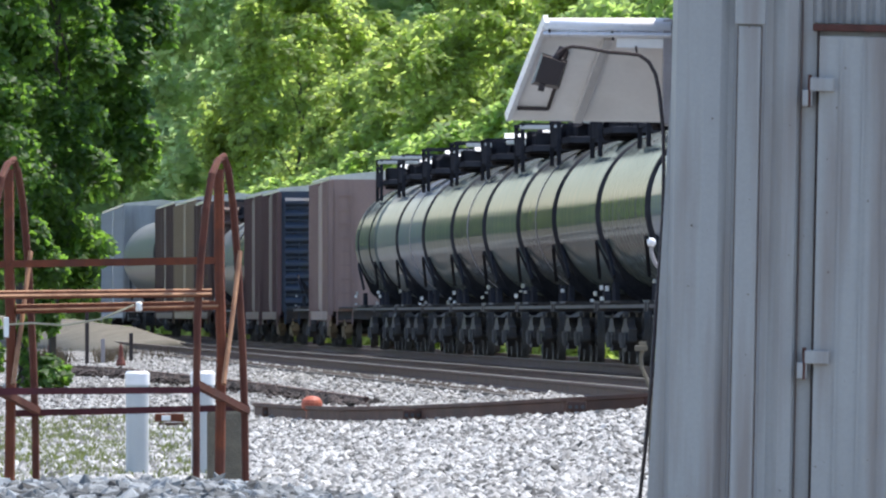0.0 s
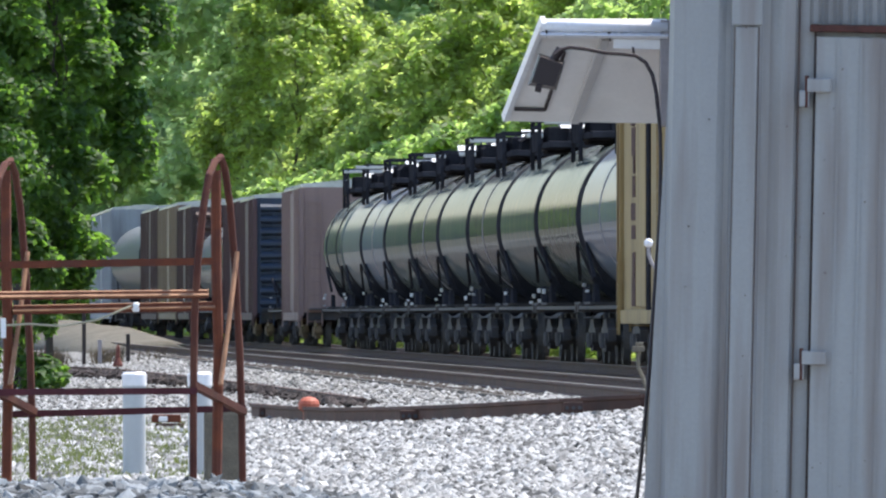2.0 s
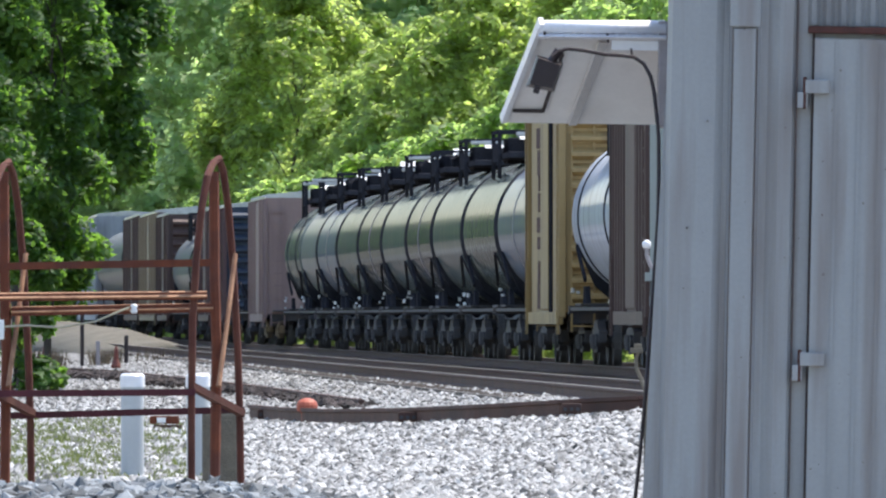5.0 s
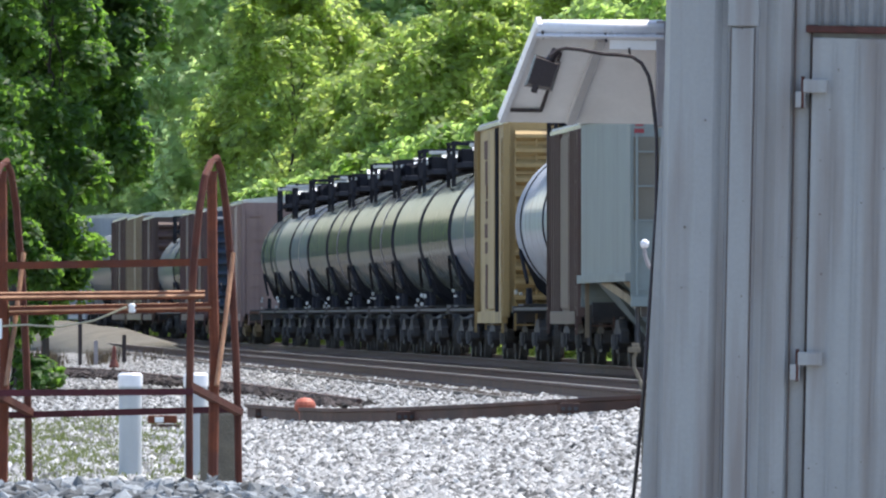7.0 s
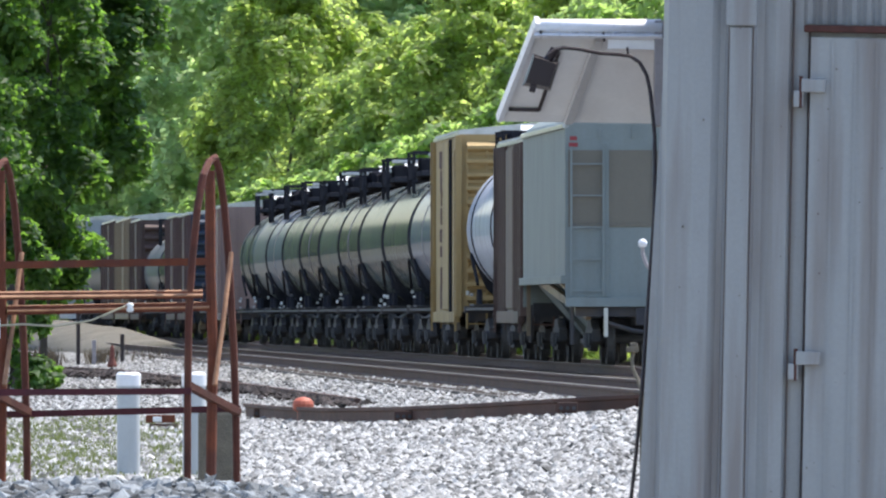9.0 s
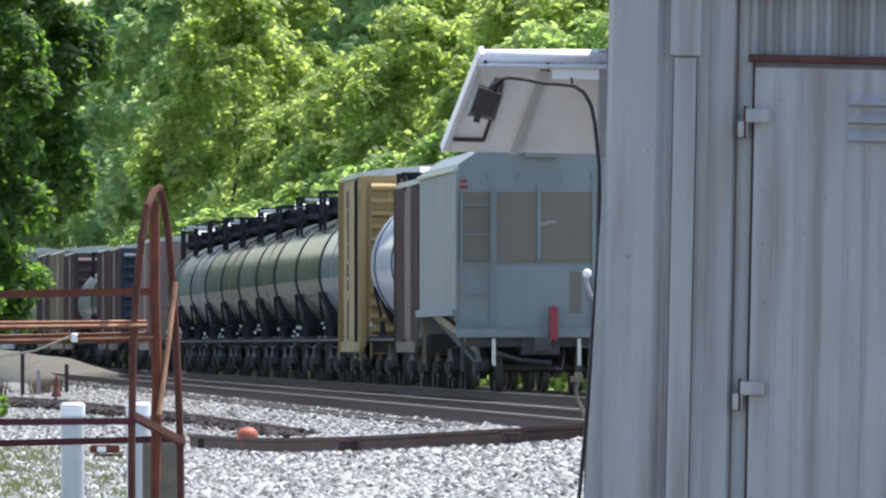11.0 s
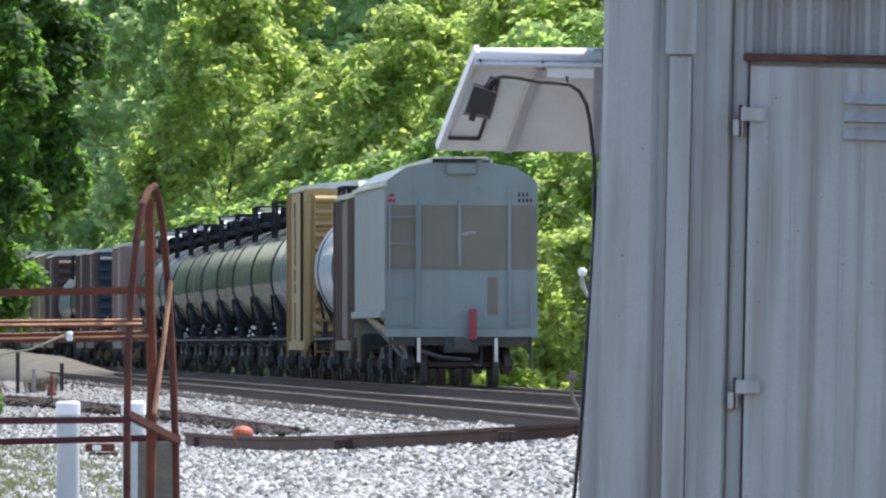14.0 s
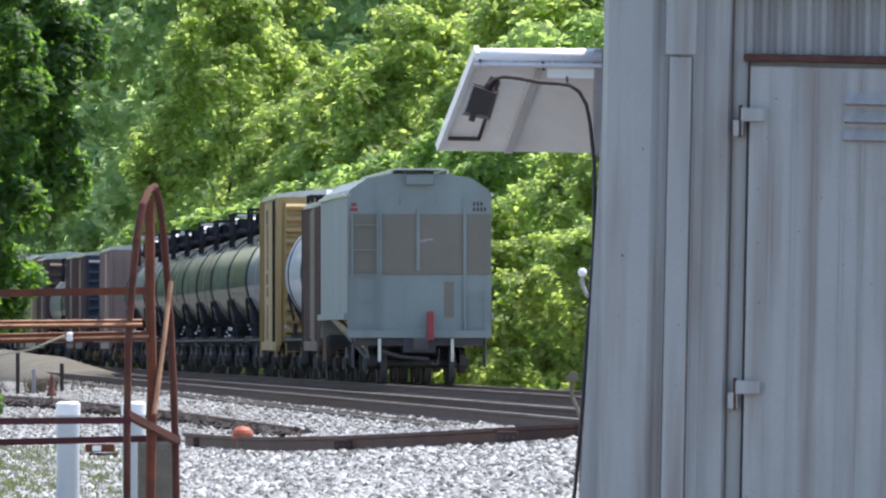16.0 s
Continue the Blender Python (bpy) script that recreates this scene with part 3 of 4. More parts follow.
                rib2.matrix_basis = pose(0, sy * (hl + 0.028), z, 0, 0, 0 if sy > 0 else 180)
            else:
                share("end_rib", rib2, c, pose(0, sy * (hl + 0.028), z, 0, 0, 0 if sy > 0 else 180))
        for sx in (-1, 1):
            part("corner_post", boxes((sx * hw - 0.08, sx * hw + 0.05, sy * hl - 0.08, sy * hl + 0.06, floor - 0.1, height - 0.22), bev=0.015), side, c)
        bm = bmesh.new()
        ladder(bm, -hw + 0.35, sy * (hl + 0.1), 0.6, height - 0.5, 0.4, "x")
        part("end_ladder", bm, end, c)
        part("end_platform", boxes((-hw + 0.2, hw - 0.2, sy * hl, sy * hl + sy * 0.3, 1.02, 1.06) if sy > 0 else (-hw + 0.2, hw - 0.2, -hl - 0.3, -hl, 1.02, 1.06)), "dark_steel", c)
        add_truck(c, sy * (hl - 1.9), gear)
    part("underframe", boxes((-0.35, 0.35, -hl - 0.1, hl + 0.1, 0.7, 0.98), (-1.3, 1.3, -hl + 0.05, -hl + 0.3, 0.75, 0.97), (-1.3, 1.3, hl - 0.3, hl - 0.05, 0.75, 0.97), (-1.1, 1.1, -0.15, 0.15, 0.6, 0.95)), "dark_steel", c)
    add_couplers(c, hl + 0.55)
    return c


def hopper_car(s_far, s_near):
    c = new_car("covered_hopper", s_far, s_near, "pale grey covered hopper car with a brown patch on its end")
    hl = (s_far - s_near) / 2
    half = [(1.58, 1.18), (1.58, 4.14), (1.52, 4.27), (1.14, 4.53), (0.62, 4.62)]
    sect = [(-x, z) for x, z in half] + half[::-1]
    high = [(x, max(z, 1.5)) for x, z in sect]
    bm = loft(bmesh.new(), [[(x, y, z) for x, z in high] for y in (-hl + 0.04, 0, hl - 0.04)])
    part("body", bm, "hopper_grey", c)
    # hopper bays below the body
    for y in (-hl * 0.5, 0.0, hl * 0.5):
        bm = bmesh.new()
        loft(bm, [[(-1.5, y - hl * 0.24, 1.52), (1.5, y - hl * 0.24, 1.52), (1.5, y + hl * 0.24, 1.52), (-1.5, y + hl * 0.24, 1.52)],
                  [(-0.6, y - 0.45, 0.45), (0.6, y - 0.45, 0.45), (0.6, y + 0.45, 0.45), (-0.6, y + 0.45, 0.45)]])
        part("bay", bm, "hopper_grey", c)
        part("gate", boxes((-0.7, 0.7, y - 0.5, y + 0.5, 0.36, 0.45), bev=0.01), "dark_steel", c)
    for sx in (-1, 1):
        part("roof_rail", boxes((sx * 0.62 - 0.03, sx * 0.62 + 0.03, -hl, hl, 4.62, 4.7), bev=0.01), "galvanised", c)
        part("side_sill", boxes((sx * 1.6 - 0.06, sx * 1.6 + 0.03, -hl, hl, 1.42, 1.56), bev=0.012), "hopper_grey", c)
        # sunlit edge of the roof put in as a strip of bright metal
        part("roof_edge", boxes((sx * 1.57 - 0.06, sx * 1.57 + 0.06, -hl, hl, 4.12, 4.2), bev=0.01), "galvanised", c, "bright metal strip standing for the sunlit roof slope")
    part("running_board", boxes((-0.55, 0.55, -hl - 0.15, hl + 0.15, 4.7, 4.74), bev=0.005), "galvanised", c, "perforated metal walkway on the roof")
    for i in range(8):
        y = -hl + 1 + i * (2 * hl - 2) / 7
        part("hatch", boxes((-0.34, 0.34, y - 0.6, y + 0.6, 4.6, 4.72), bev=0.03), "hopper_grey", c)
    for sy in (-1, 1):
        e = sy * hl
        f = lambda x0, x1, z0, z1, d=0.03: boxes((x0, x1, min(e, e + sy * d), max(e, e + sy * d), z0, z1), bev=0.006)
        bm = bmesh.new()
        loft(bm, [[(x, e - sy * 0.04, z) for x, z in sect], [(x, e, z) for x, z in sect]])
        end = part("end_sheet", bm, "hopper_grey", c)
        part("painted_patch", f(-1.53, 1.56, 2.46, 3.74, 0.006), "hopper_patch", end, "faded brown painted patch")
        for x in (-0.86, -0.03, 1.0):
            part("stiffener", f(x - 0.035, x + 0.035, 1.2 if x != -0.03 else 2.5, 3.86, 0.04), "hopper_grey", end)
        part("patch_seam", f(-1.53, 1.54, 2.41, 2.46, 0.02), "hopper_patch", end)
        for x in (-0.98, -0.4, 0.4, 0.98):
            part("lifting_lug", f(x - 0.03, x + 0.03, 3.95, 4.12, 0.03), "hopper_grey", end)
        part("end_sill", f(-1.58, 1.58, 1.02, 1.18, 0.12), "hopper_grey", end)
        bm = bmesh.new()
        ladder(bm, -1.2, e + sy * 0.09, 1.2, 3.8, 0.56, "x", 0.55)
        part("ladder", bm, "hopper_grey", end)
        bm = bmesh.new()
        for x in (1.0, 1.45):
            beam(bm, (x, e + sy * 0.09, 1.2), (x, e + sy * 0.09, 2.1), 0.03)
        for z in (1.3, 1.6, 1.9):
            beam(bm, (1.0, e + sy * 0.09, z), (1.45, e + sy * 0.09, z), 0.025)
        part("grab_iron", bm, "hopper_grey", end)
        # reporting marks as plain bars
        bm = bmesh.new()
        for k, x in enumerate((1.18, 1.26, 1.34, 1.42)):
            box(bm, x, x + 0.045, min(e, e + sy * 0.008), max(e, e + sy * 0.008), 3.80, 3.88)
            if k < 3:
                box(bm, x, x + 0.045, min(e, e + sy * 0.008), max(e, e + sy * 0.008), 3.92, 4.0)
        part("lettering", bm, "cable", end, "dark painted lettering bars")
        bm = boxes((-1.52, -1.36, min(e, e + sy * 0.008), max(e, e + sy * 0.008), 3.80, 3.87), (-1.5, -1.38, min(e, e + sy * 0.008), max(e, e + sy * 0.008), 3.91, 3.98))
        part("stencil", bm, "red_paint", end, "small red stencilled bars")
        bm = boxes((-0.06, 0.16, min(e, e + sy * 0.008), max(e, e + sy * 0.008), 3.12, 3.17), (0.1, 0.3, min(e, e + sy * 0.008), max(e, e + sy * 0.008), 3.16, 3.2))
        part("scribble", bm, "seam_grey", end)
        part("roof_vent", boxes((-0.3, 0.3, min(e - sy * 0.1, e + sy * 0.12), max(e - sy * 0.1, e + sy * 0.12), 4.38, 4.6), bev=0.02), "hopper_grey", end)
        # stepped shear plates and legs under the end
        for x in (-1.45, 1.45):
            part("step", tube(bmesh.new(), [(x, e - sy * 0.05, 1.06), (x, e - sy * 0.06, 0.38), (x, e - sy * 0.44, 0.38), (x, e - sy * 0.45, 1.06)], 0.028, 6), "dark_steel", c)
        for x in (-0.88, 0.72):
            part("brake_rod", beam(bmesh.new(), (x, e + sy * 0.1, 0.5), (x, e + sy * 0.1, 1.0), 0.07, 0.05), "galvanised", c, "pale bracket under the end sill")
        add_truck(c, sy * (hl - 1.9), "dark_steel")
    e = -hl
    part("slope_sheet", loft(bmesh.new(), [[(x, -hl + 0.3, 1.5), (x, -hl + 2.9, 1.5), (x, -hl + 2.9, 0.8)] for x in (-1.1, 1.1)]), "hopper_grey", c)
    for sx in (-1, 1):
        # tan bars in place of the slope sheets, their sunlit tone painted on
        part("lit_slope_bar", beam(bmesh.new(), (sx * 1.54, -hl + 8.5, 1.46), (sx * 1.16, -hl + 0.35, 0.86), 0.09, 0.14), "box_tan", c, "tan diagonal bar standing for the sunlit slope sheet")
        part("lit_slope_bar", beam(bmesh.new(), (sx * 1.5, -hl + 2.6, 1.46), (sx * 1.3, -hl + 0.25, 1.16), 0.08, 0.12), "box_tan", c)
        part("corner_strut", beam(bmesh.new(), (sx * 1.54, hl - 1.2, 1.44), (sx * 1.54, hl - 1.2, 0.5), 0.07), "box_tan", c)
    dev = part("tail_marker", boxes((0.15, 0.31, e - 0.3, e - 0.14, 0.95, 1.6), bev=0.03), "red_paint", c, "red end-of-train marker box on the coupler")
    part("rust_run", boxes((0.54, 0.76, e - 0.004, e, 1.47, 2.25)), "hopper_patch", c)
    part("underframe", boxes((-0.35, 0.35, -hl - 0.1, hl + 0.1, 0.7, 1.0), (-1.4, 1.4, -hl + 0.02, -hl + 0.25, 0.85, 1.1), (-1.4, 1.4, hl - 0.25, hl - 0.02, 0.85, 1.1)), "dark_steel", c)
    part("brake_gear", tube(bmesh.new(), [(-0.9, e - 0.05, 0.75), (-0.4, e - 0.1, 0.6), (0.2, e - 0.1, 0.55)], 0.04), "dark_steel", c)
    add_couplers(c, hl + 0.55)
    return c


def build_train():
    hopper_car(-108.7, -123.8)
    box_car(-96.9, -107.3, 4.3, "box_brown", "box_brown", "dark brown box car with upright side posts", side_ribs=14, door_ribs=False)
    tank_car(-81.4, -95.6, "tank_bright", "white tank car between brown and yellow box cars", dark_head=False)
    box_car(-68.2, -80.3, 4.75, "box_yellow", "box_yellow", "faded yellow box car with a ribbed end and rusty side", side_ribs=3, end_ribs=12, door_ribs=False, strip="matt_dark")
    ends = (-53.4, -38.3, -23.4, -9.7, 4.6, 19.6, 34.2, 49.0, 62.2, 76.0)
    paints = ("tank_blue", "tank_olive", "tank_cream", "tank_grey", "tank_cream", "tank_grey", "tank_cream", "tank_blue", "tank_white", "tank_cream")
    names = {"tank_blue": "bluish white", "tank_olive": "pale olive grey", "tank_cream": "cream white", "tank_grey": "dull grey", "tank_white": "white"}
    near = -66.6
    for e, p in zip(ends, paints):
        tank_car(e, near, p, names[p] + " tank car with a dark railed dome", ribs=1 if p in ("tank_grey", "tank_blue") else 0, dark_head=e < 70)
        near = e + 0.85
    box_car(105.2, 90.5, 4.55, "box_pink", "box_pink", "faded pinkish-brown box car with streaked sides", end_ribs=0, gear="box_tan", door_ribs=False)
    box_car(148.5, 132.8, 4.6, "box_maroon", "box_navy", "dark maroon box car with a navy ribbed end", gear="box_tan")
    box_car(165.2, 149.7, 4.65, "box_maroon", "box_maroon", "dark maroon box car with streaked sides")
    tank_car(122.0, 106.6, "tank_white", "low pale tank car behind a pinkish box car", radius=1.05, rails=False, top_z=3.5)
    tank_car(181.0, 166.5, "tank_grey", "grey tank car between box cars", rails=False)
    tank_car(206.0, 182.4, "tank_white", "glossy white tank car beside dark box cars")
    box_car(226.0, 208.0, 4.9, "box_brown", "box_brown", "brown box car with rusty side posts")
    box_car(256.0, 227.3, 5.1, "box_tan", "box_brown", "tan and brown tall box car with streaked posts", side_ribs=20)
    box_car(286.0, 257.3, 5.2, "box_brown", "box_brown", "tall brown box car with streaked posts", side_ribs=20)
    tank_car(345.0, 288.0, "tank_white", "white tank car far ahead in the train", radius=1.6, rails=False, top_z=4.85)
    box_car(396.0, 347.0, 5.8, "far_grey", "far_grey", "tall grey car far ahead in the train", side_ribs=24, end_ribs=0)


def motions():
    travel = lambda t: SPEED * t + SLOW * t * t / 2
    for car, s in CARS:
        walk(car, [(t, line_pose(s + travel(t), 0, RAIL_Z)) for t in range(17)])
    rows = [i / 15 for i in range(241)]
    for w, y in WHEELS:
        walk(w, [(t, pose(0, y, 0.457, -math.degrees(travel(t) / 0.457))) for t in rows])


# ================= trees =================
def crown_mesh(name, lobes, count, size, mat, seed, squash=0.85):
    """A crown of many small folded leaves on uneven clumps, which sit on the outside of the lobes."""
    rng = np.random.default_rng(seed)
    clumps = []
    axis = np.mean(np.array(lobes)[:, :3], axis=0)
    for l in lobes:
        c, r = np.array(l[:3]), l[3]
        out = (c - axis) * np.array([1, 1, 0.5])
        out /= np.linalg.norm(out) + 1e-6
        for k in range(12):
            d = rng.normal(size=3) + out * 0.9 + np.array([0, 0, 0.25])
            d /= np.linalg.norm(d)
            clumps.append((*(c + d * r * rng.uniform(0.45, 0.95) * np.array([1, 1, squash])), r * rng.uniform(0.32, 0.58), *out))
    clumps = np.array(clumps)
    w = clumps[:, 3] ** 2
    L = clumps[rng.choice(len(clumps), count, p=w / w.sum())]
    d = rng.normal(size=(count, 3)) + L[:, 4:7] * 0.5 + np.array([0, 0, 0.35])
    d /= np.linalg.norm(d, axis=1)[:, None]
    p = L[:, :3] + d * (L[:, 3] * (1.1 - 0.75 * rng.random(count) ** 2.2))[:, None] * np.array([1, 1, squash])
    nrm = d * 0.7 + rng.normal(size=(count, 3)) * 0.42 + np.array([0, 0, 0.6])
    nrm /= np.linalg.norm(nrm, axis=1)[:, None]
    t = np.cross(nrm, rng.normal(size=(count, 3)))
    t /= np.linalg.norm(t, axis=1)[:, None]
    b = np.cross(nrm, t)
    s = size * (0.7 + 1.0 * rng.random(count))[:, None]
    v = np.stack([p - t * s * 0.5, p + b * s * 0.36 - nrm * s * 0.1, p + t * s * 0.55, p - b * s * 0.36 - nrm * s * 0.12], 1).reshape(-1, 3)
    i = np.arange(count) * 4
    f = np.concatenate([np.stack([i, i + 1, i + 2], 1), np.stack([i, i + 2, i + 3], 1)])
    me = bpy.data.meshes.new(name)
    me.from_pydata(v.tolist(), [], f.tolist())
    me.materials.append(M[mat])
    return me


def limb(bm, a, b, r0, r1, rng):
    a, b = Vector(a), Vector(b)
    pts = [a.lerp(b, k / 4) + Vector(rng.normal(size=3)) * (0.05 * (b - a).length if 0 < k < 4 else 0) for k in range(5)]
    rings = []
    for k, p in enumerate(pts):
        r = r0 + (r1 - r0) * k / 4
        d = (b - a).normalized()
        sx = d.orthogonal().normalized()
        sy = d.cross(sx)
        rings.append([bm.verts.new(p + (sx * math.cos(q * math.pi / 4) + sy * math.sin(q * math.pi / 4)) * r) for q in range(8)])
    for u, v in zip(rings, rings[1:]):
        for k in range(8):
            bm.faces.new((u[k], u[(k + 1) % 8], v[(k + 1) % 8], v[k]))


def build_tree(m, height, spread, low, leaves, size, mat, seed, label, group, lobes_n=26, lean=0.0, fat=1.0):
    rng = np.random.default_rng(seed)
    t = empty("tree", m, label, "tree", group)
    lobes = []
    for k in range(lobes_n):
        h = low + (height - low) * ((k + 0.5) / lobes_n)
        u = (h - low) / (height - low)
        wide = spread * (0.62 + 0.5 * math.sin(math.pi * min(1, u * 0.8 + 0.16))) * (1 - 0.55 * max(0, u - 0.6) / 0.4)
        a = k * 2.399 + rng.normal() * 0.5
        rr = wide * (0.35 + 0.45 * rng.random())
        lobes.append((math.cos(a) * rr + lean, math.sin(a) * rr, h, fat * spread * (0.26 + 0.2 * rng.random())))
    bm = bmesh.new()
    limb(bm, (0, 0, -0.3), (0.2 + lean, 0, height * 0.55), height * 0.006 + 0.03, height * 0.003, rng)
    limb(bm, (0.2 + lean, 0, height * 0.55), (lean, 0.2, height * 0.92), height * 0.003, 0.015, rng)
    for l in lobes[::4]:
        limb(bm, (0.05 + lean * min(1.0, l[2] * 0.72 / (height * 0.55)), 0, max(0.6, l[2] * 0.72)), l[:3], height * 0.0025, 0.01, rng)
    part("trunk", bm, "bark", t, "", True)
    cr = new("crown", crown_mesh("crown", lobes, leaves, size, mat, seed))
    cr.parent = t
    return t


def build_forest():
    """The wood along the far side of the railway, low at its edge and rising behind, and unseen trees on the near side
    for the tanks to mirror.
    """
    words = {"leaf_mid": "leafy green broadleaf tree at the edge of the wood", "leaf_light": "light green broadleaf tree lit by the sun", "leaf_hazy": "broadleaf tree far in the wood, its green paled for haze"}
    kinds = {"bush": (3.4, 2.2, 0.2, 9000, 0.17, "leaf_light", 14), "small": (6.2, 2.8, 0.4, 17000, 0.19, "leaf_light", 20), "small2": (7.4, 3.0, 0.6, 19000, 0.19, "leaf_mid", 22),
             "mid": (11.0, 3.7, 0.8, 22000, 0.24, "leaf_mid", 28), "mid2": (13.0, 4.0, 1.0, 24000, 0.25, "leaf_light", 30),
             "bush_far": (3.6, 2.4, 0.2, 3600, 0.3, "leaf_light", 14), "small_far": (7.0, 3.0, 0.4, 8000, 0.32, "leaf_mid", 20), "mid_far": (12.5, 4.0, 0.8, 16000, 0.29, "leaf_light", 30),
             "small_deep": (7.0, 3.0, 0.3, 5000, 0.42, "leaf_hazy", 20), "mid_deep": (12.5, 4.2, 0.6, 8000, 0.46, "leaf_hazy", 28),
             "tall": (18.5, 4.8, 1.2, 24000, 0.31, "leaf_light", 40), "tall2": (24.0, 5.4, 1.5, 14000, 0.50, "leaf_hazy", 40)}
    made = {}
    rng = np.random.default_rng(5)

    def plant(kd, s, side, z=0.0):
        h, sp, low, n, size, mt, lobes = kinds[kd]
        m = pose(*on_line(s, side), 0, 0, 137.0 * len(planted) % 360)
        planted.append(kd)
        if kd in made:
            return copy_thing(made[kd], m)
        t = build_tree(m, h, sp, low, n, size, mt, 40 + len(made), words[mt] if "bush" not in kd else "light green leafy bush at the foot of the wood", "trees of the wood", lobes)
        if "bush" in kd:
            t.name, t["category"] = "bush", "bush"
        made[kd] = t
        return t

    planted = []

    def tier(kd, far, deep, side, start, end, step, grow, wob, change=200, deep_from=700):
        q, k = start, 0
        while q < end:
            plant((kd if q < change else far if q < deep_from else deep)[k % 2], q + rng.normal() * 2, side + rng.normal() * wob)
            q += step + (q - start) * grow
            k += 1

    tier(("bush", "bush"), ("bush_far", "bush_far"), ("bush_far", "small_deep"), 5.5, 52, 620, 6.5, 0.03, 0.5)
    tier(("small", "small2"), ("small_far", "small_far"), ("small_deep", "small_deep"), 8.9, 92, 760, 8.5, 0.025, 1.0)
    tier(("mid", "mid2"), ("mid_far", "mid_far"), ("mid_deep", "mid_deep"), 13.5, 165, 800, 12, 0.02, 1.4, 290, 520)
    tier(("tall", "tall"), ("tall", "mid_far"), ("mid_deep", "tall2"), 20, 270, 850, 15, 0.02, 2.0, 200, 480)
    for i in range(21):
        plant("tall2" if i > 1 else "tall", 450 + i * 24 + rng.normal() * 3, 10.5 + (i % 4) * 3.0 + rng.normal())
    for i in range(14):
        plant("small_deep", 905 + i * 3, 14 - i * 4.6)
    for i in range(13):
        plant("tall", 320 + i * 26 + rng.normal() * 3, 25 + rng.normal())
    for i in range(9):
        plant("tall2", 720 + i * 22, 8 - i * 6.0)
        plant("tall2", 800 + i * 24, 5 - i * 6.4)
    # row out of view, there for the green band mirrored in the tanks
    for i in range(26):
        plant("mid_far" if i % 2 else "small_far", 70 + i * 17 + rng.normal() * 2, -27 - rng.random() * 3)


def build_near_tree():
    build_tree(pose(-6.95, 262, 0, 0, 0, 30), 9.0, 1.0, 1.9, 20000, 0.13, "leaf_near", 31, "green broadleaf tree with a narrow crown beside the tracks", "trees beside the tracks", 34, 0.0, 1.4)
    build_tree(pose(-7.62, 268, 0), 12.5, 1.3, 4.3, 60000, 0.13, "leaf_near", 33, "dark green leaning tree with a raised crown", "trees beside the tracks", 44, 0.95, 1.45)
    build_tree(pose(-8.3, 258, 0, 0, 0, 70), 9.5, 1.2, 2.5, 18000, 0.13, "leaf_near", 37, "light green tree beside the tracks", "trees beside the tracks", 30, 0.0, 1.4)
    b = build_tree(pose(-7.6, 258, 0, 0, 0, 10), 2.8, 1.1, 0.2, 9000, 0.12, "leaf_near", 35, "dark green shrub under the tree beside the tracks", "trees beside the tracks", 12)
    b.name, b["category"] = "shrub", "shrub"


# ================= near things =================
def build_shed():
    Y = 45.0
    shed = empty("equipment_shed", pose(0.66, Y, 0.1, 0, 1.17, -1.3), "grey-white painted sheet-metal equipment shed with rust streaks", "shed")
    H = 2.30
    bm = bmesh.new()
    # folded front sheet: a rounded corner, then flat ribs
    prof = [(0.0, 2.6), (0.0, 0.05), (0.015, 0.015), (0.05, 0.0), (0.1, -0.012), (0.15, 0.0), (0.175, 0.02), (0.19, 0.022), (0.2, 0.0), (0.275, 0.0), (0.287, 0.022), (0.31, 0.026), (0.345, 0.01), (0.385, 0.012), (0.40, 0.03), (0.43, 0.03), (1.6, 0.03), (1.6, 2.6)]
    loft(bm, [[(x, y, z) for x, y in prof] for z in (0.0, H)])
    part("wall", bm, "shed_paint", shed)
    part("batten", boxes((0.203, 0.272, -0.014, 0.004, 0.0, 2.1), bev=0.004), "shed_paint", shed)
    part("batten_cap", boxes((0.19, 0.285, -0.018, 0.004, 2.105, H), bev=0.004), "shed_paint", shed)
    door = part("shed_door", boxes((0.452, 1.3, -0.006, 0.04, 0.08, 2.075), bev=0.004), "shed_paint", shed)
    for x in (0.52, 0.59, 0.655, 0.74, 0.80, 0.885, 0.96, 1.03, 1.1, 1.2):
        part("door_fold", boxes((x - 0.004, x + 0.004, -0.0105, -0.004, 0.1, 2.06)), "shed_paint", door)
    part("door_gap", boxes((0.4445, 0.452, 0.012, 0.036, 0.06, 2.09)), "cable", shed)
    for x in (0.201, 0.275):
        part("seam", boxes((x - 0.0015, x + 0.0015, -0.006, 0.006, 0.0, 2.1)), "seam_brown", shed, "thin brown joint beside the batten")
    part("post_seam", boxes((0.398, 0.4015, 0.018, 0.034, 0.0, H)), "seam_brown", shed)
    rng = random.Random(12)
    for i in range(34):
        x, z, r = rng.uniform(0.46, 1.25), rng.uniform(0.3, 2.0), rng.uniform(0.0008, 0.0022)
        part("rust_fleck", boxes((x - r, x + r, -0.0078, -0.0055, z - r * 1.6, z + r)), "seam_brown", door)
    for i in range(16):
        x, z, r = rng.choice((0.07, 0.12, 0.24, 0.365, 0.415)) + rng.uniform(-0.01, 0.01), rng.uniform(0.3, 2.2), rng.uniform(0.0008, 0.0022)
        part("rust_fleck", boxes((x - r, x + r, -0.016, 0.034, z - r * 1.6, z + r)), "seam_brown", shed)
    part("drip_rail", boxes((0.43, 1.4, -0.02, 0.035, 2.09, 2.112), bev=0.005), "shed_rust", shed, "rusty drip rail over the door")
    wave = [(0.43, 0.05)]
    for i in range(26):
        x = 0.43 + i * 0.045
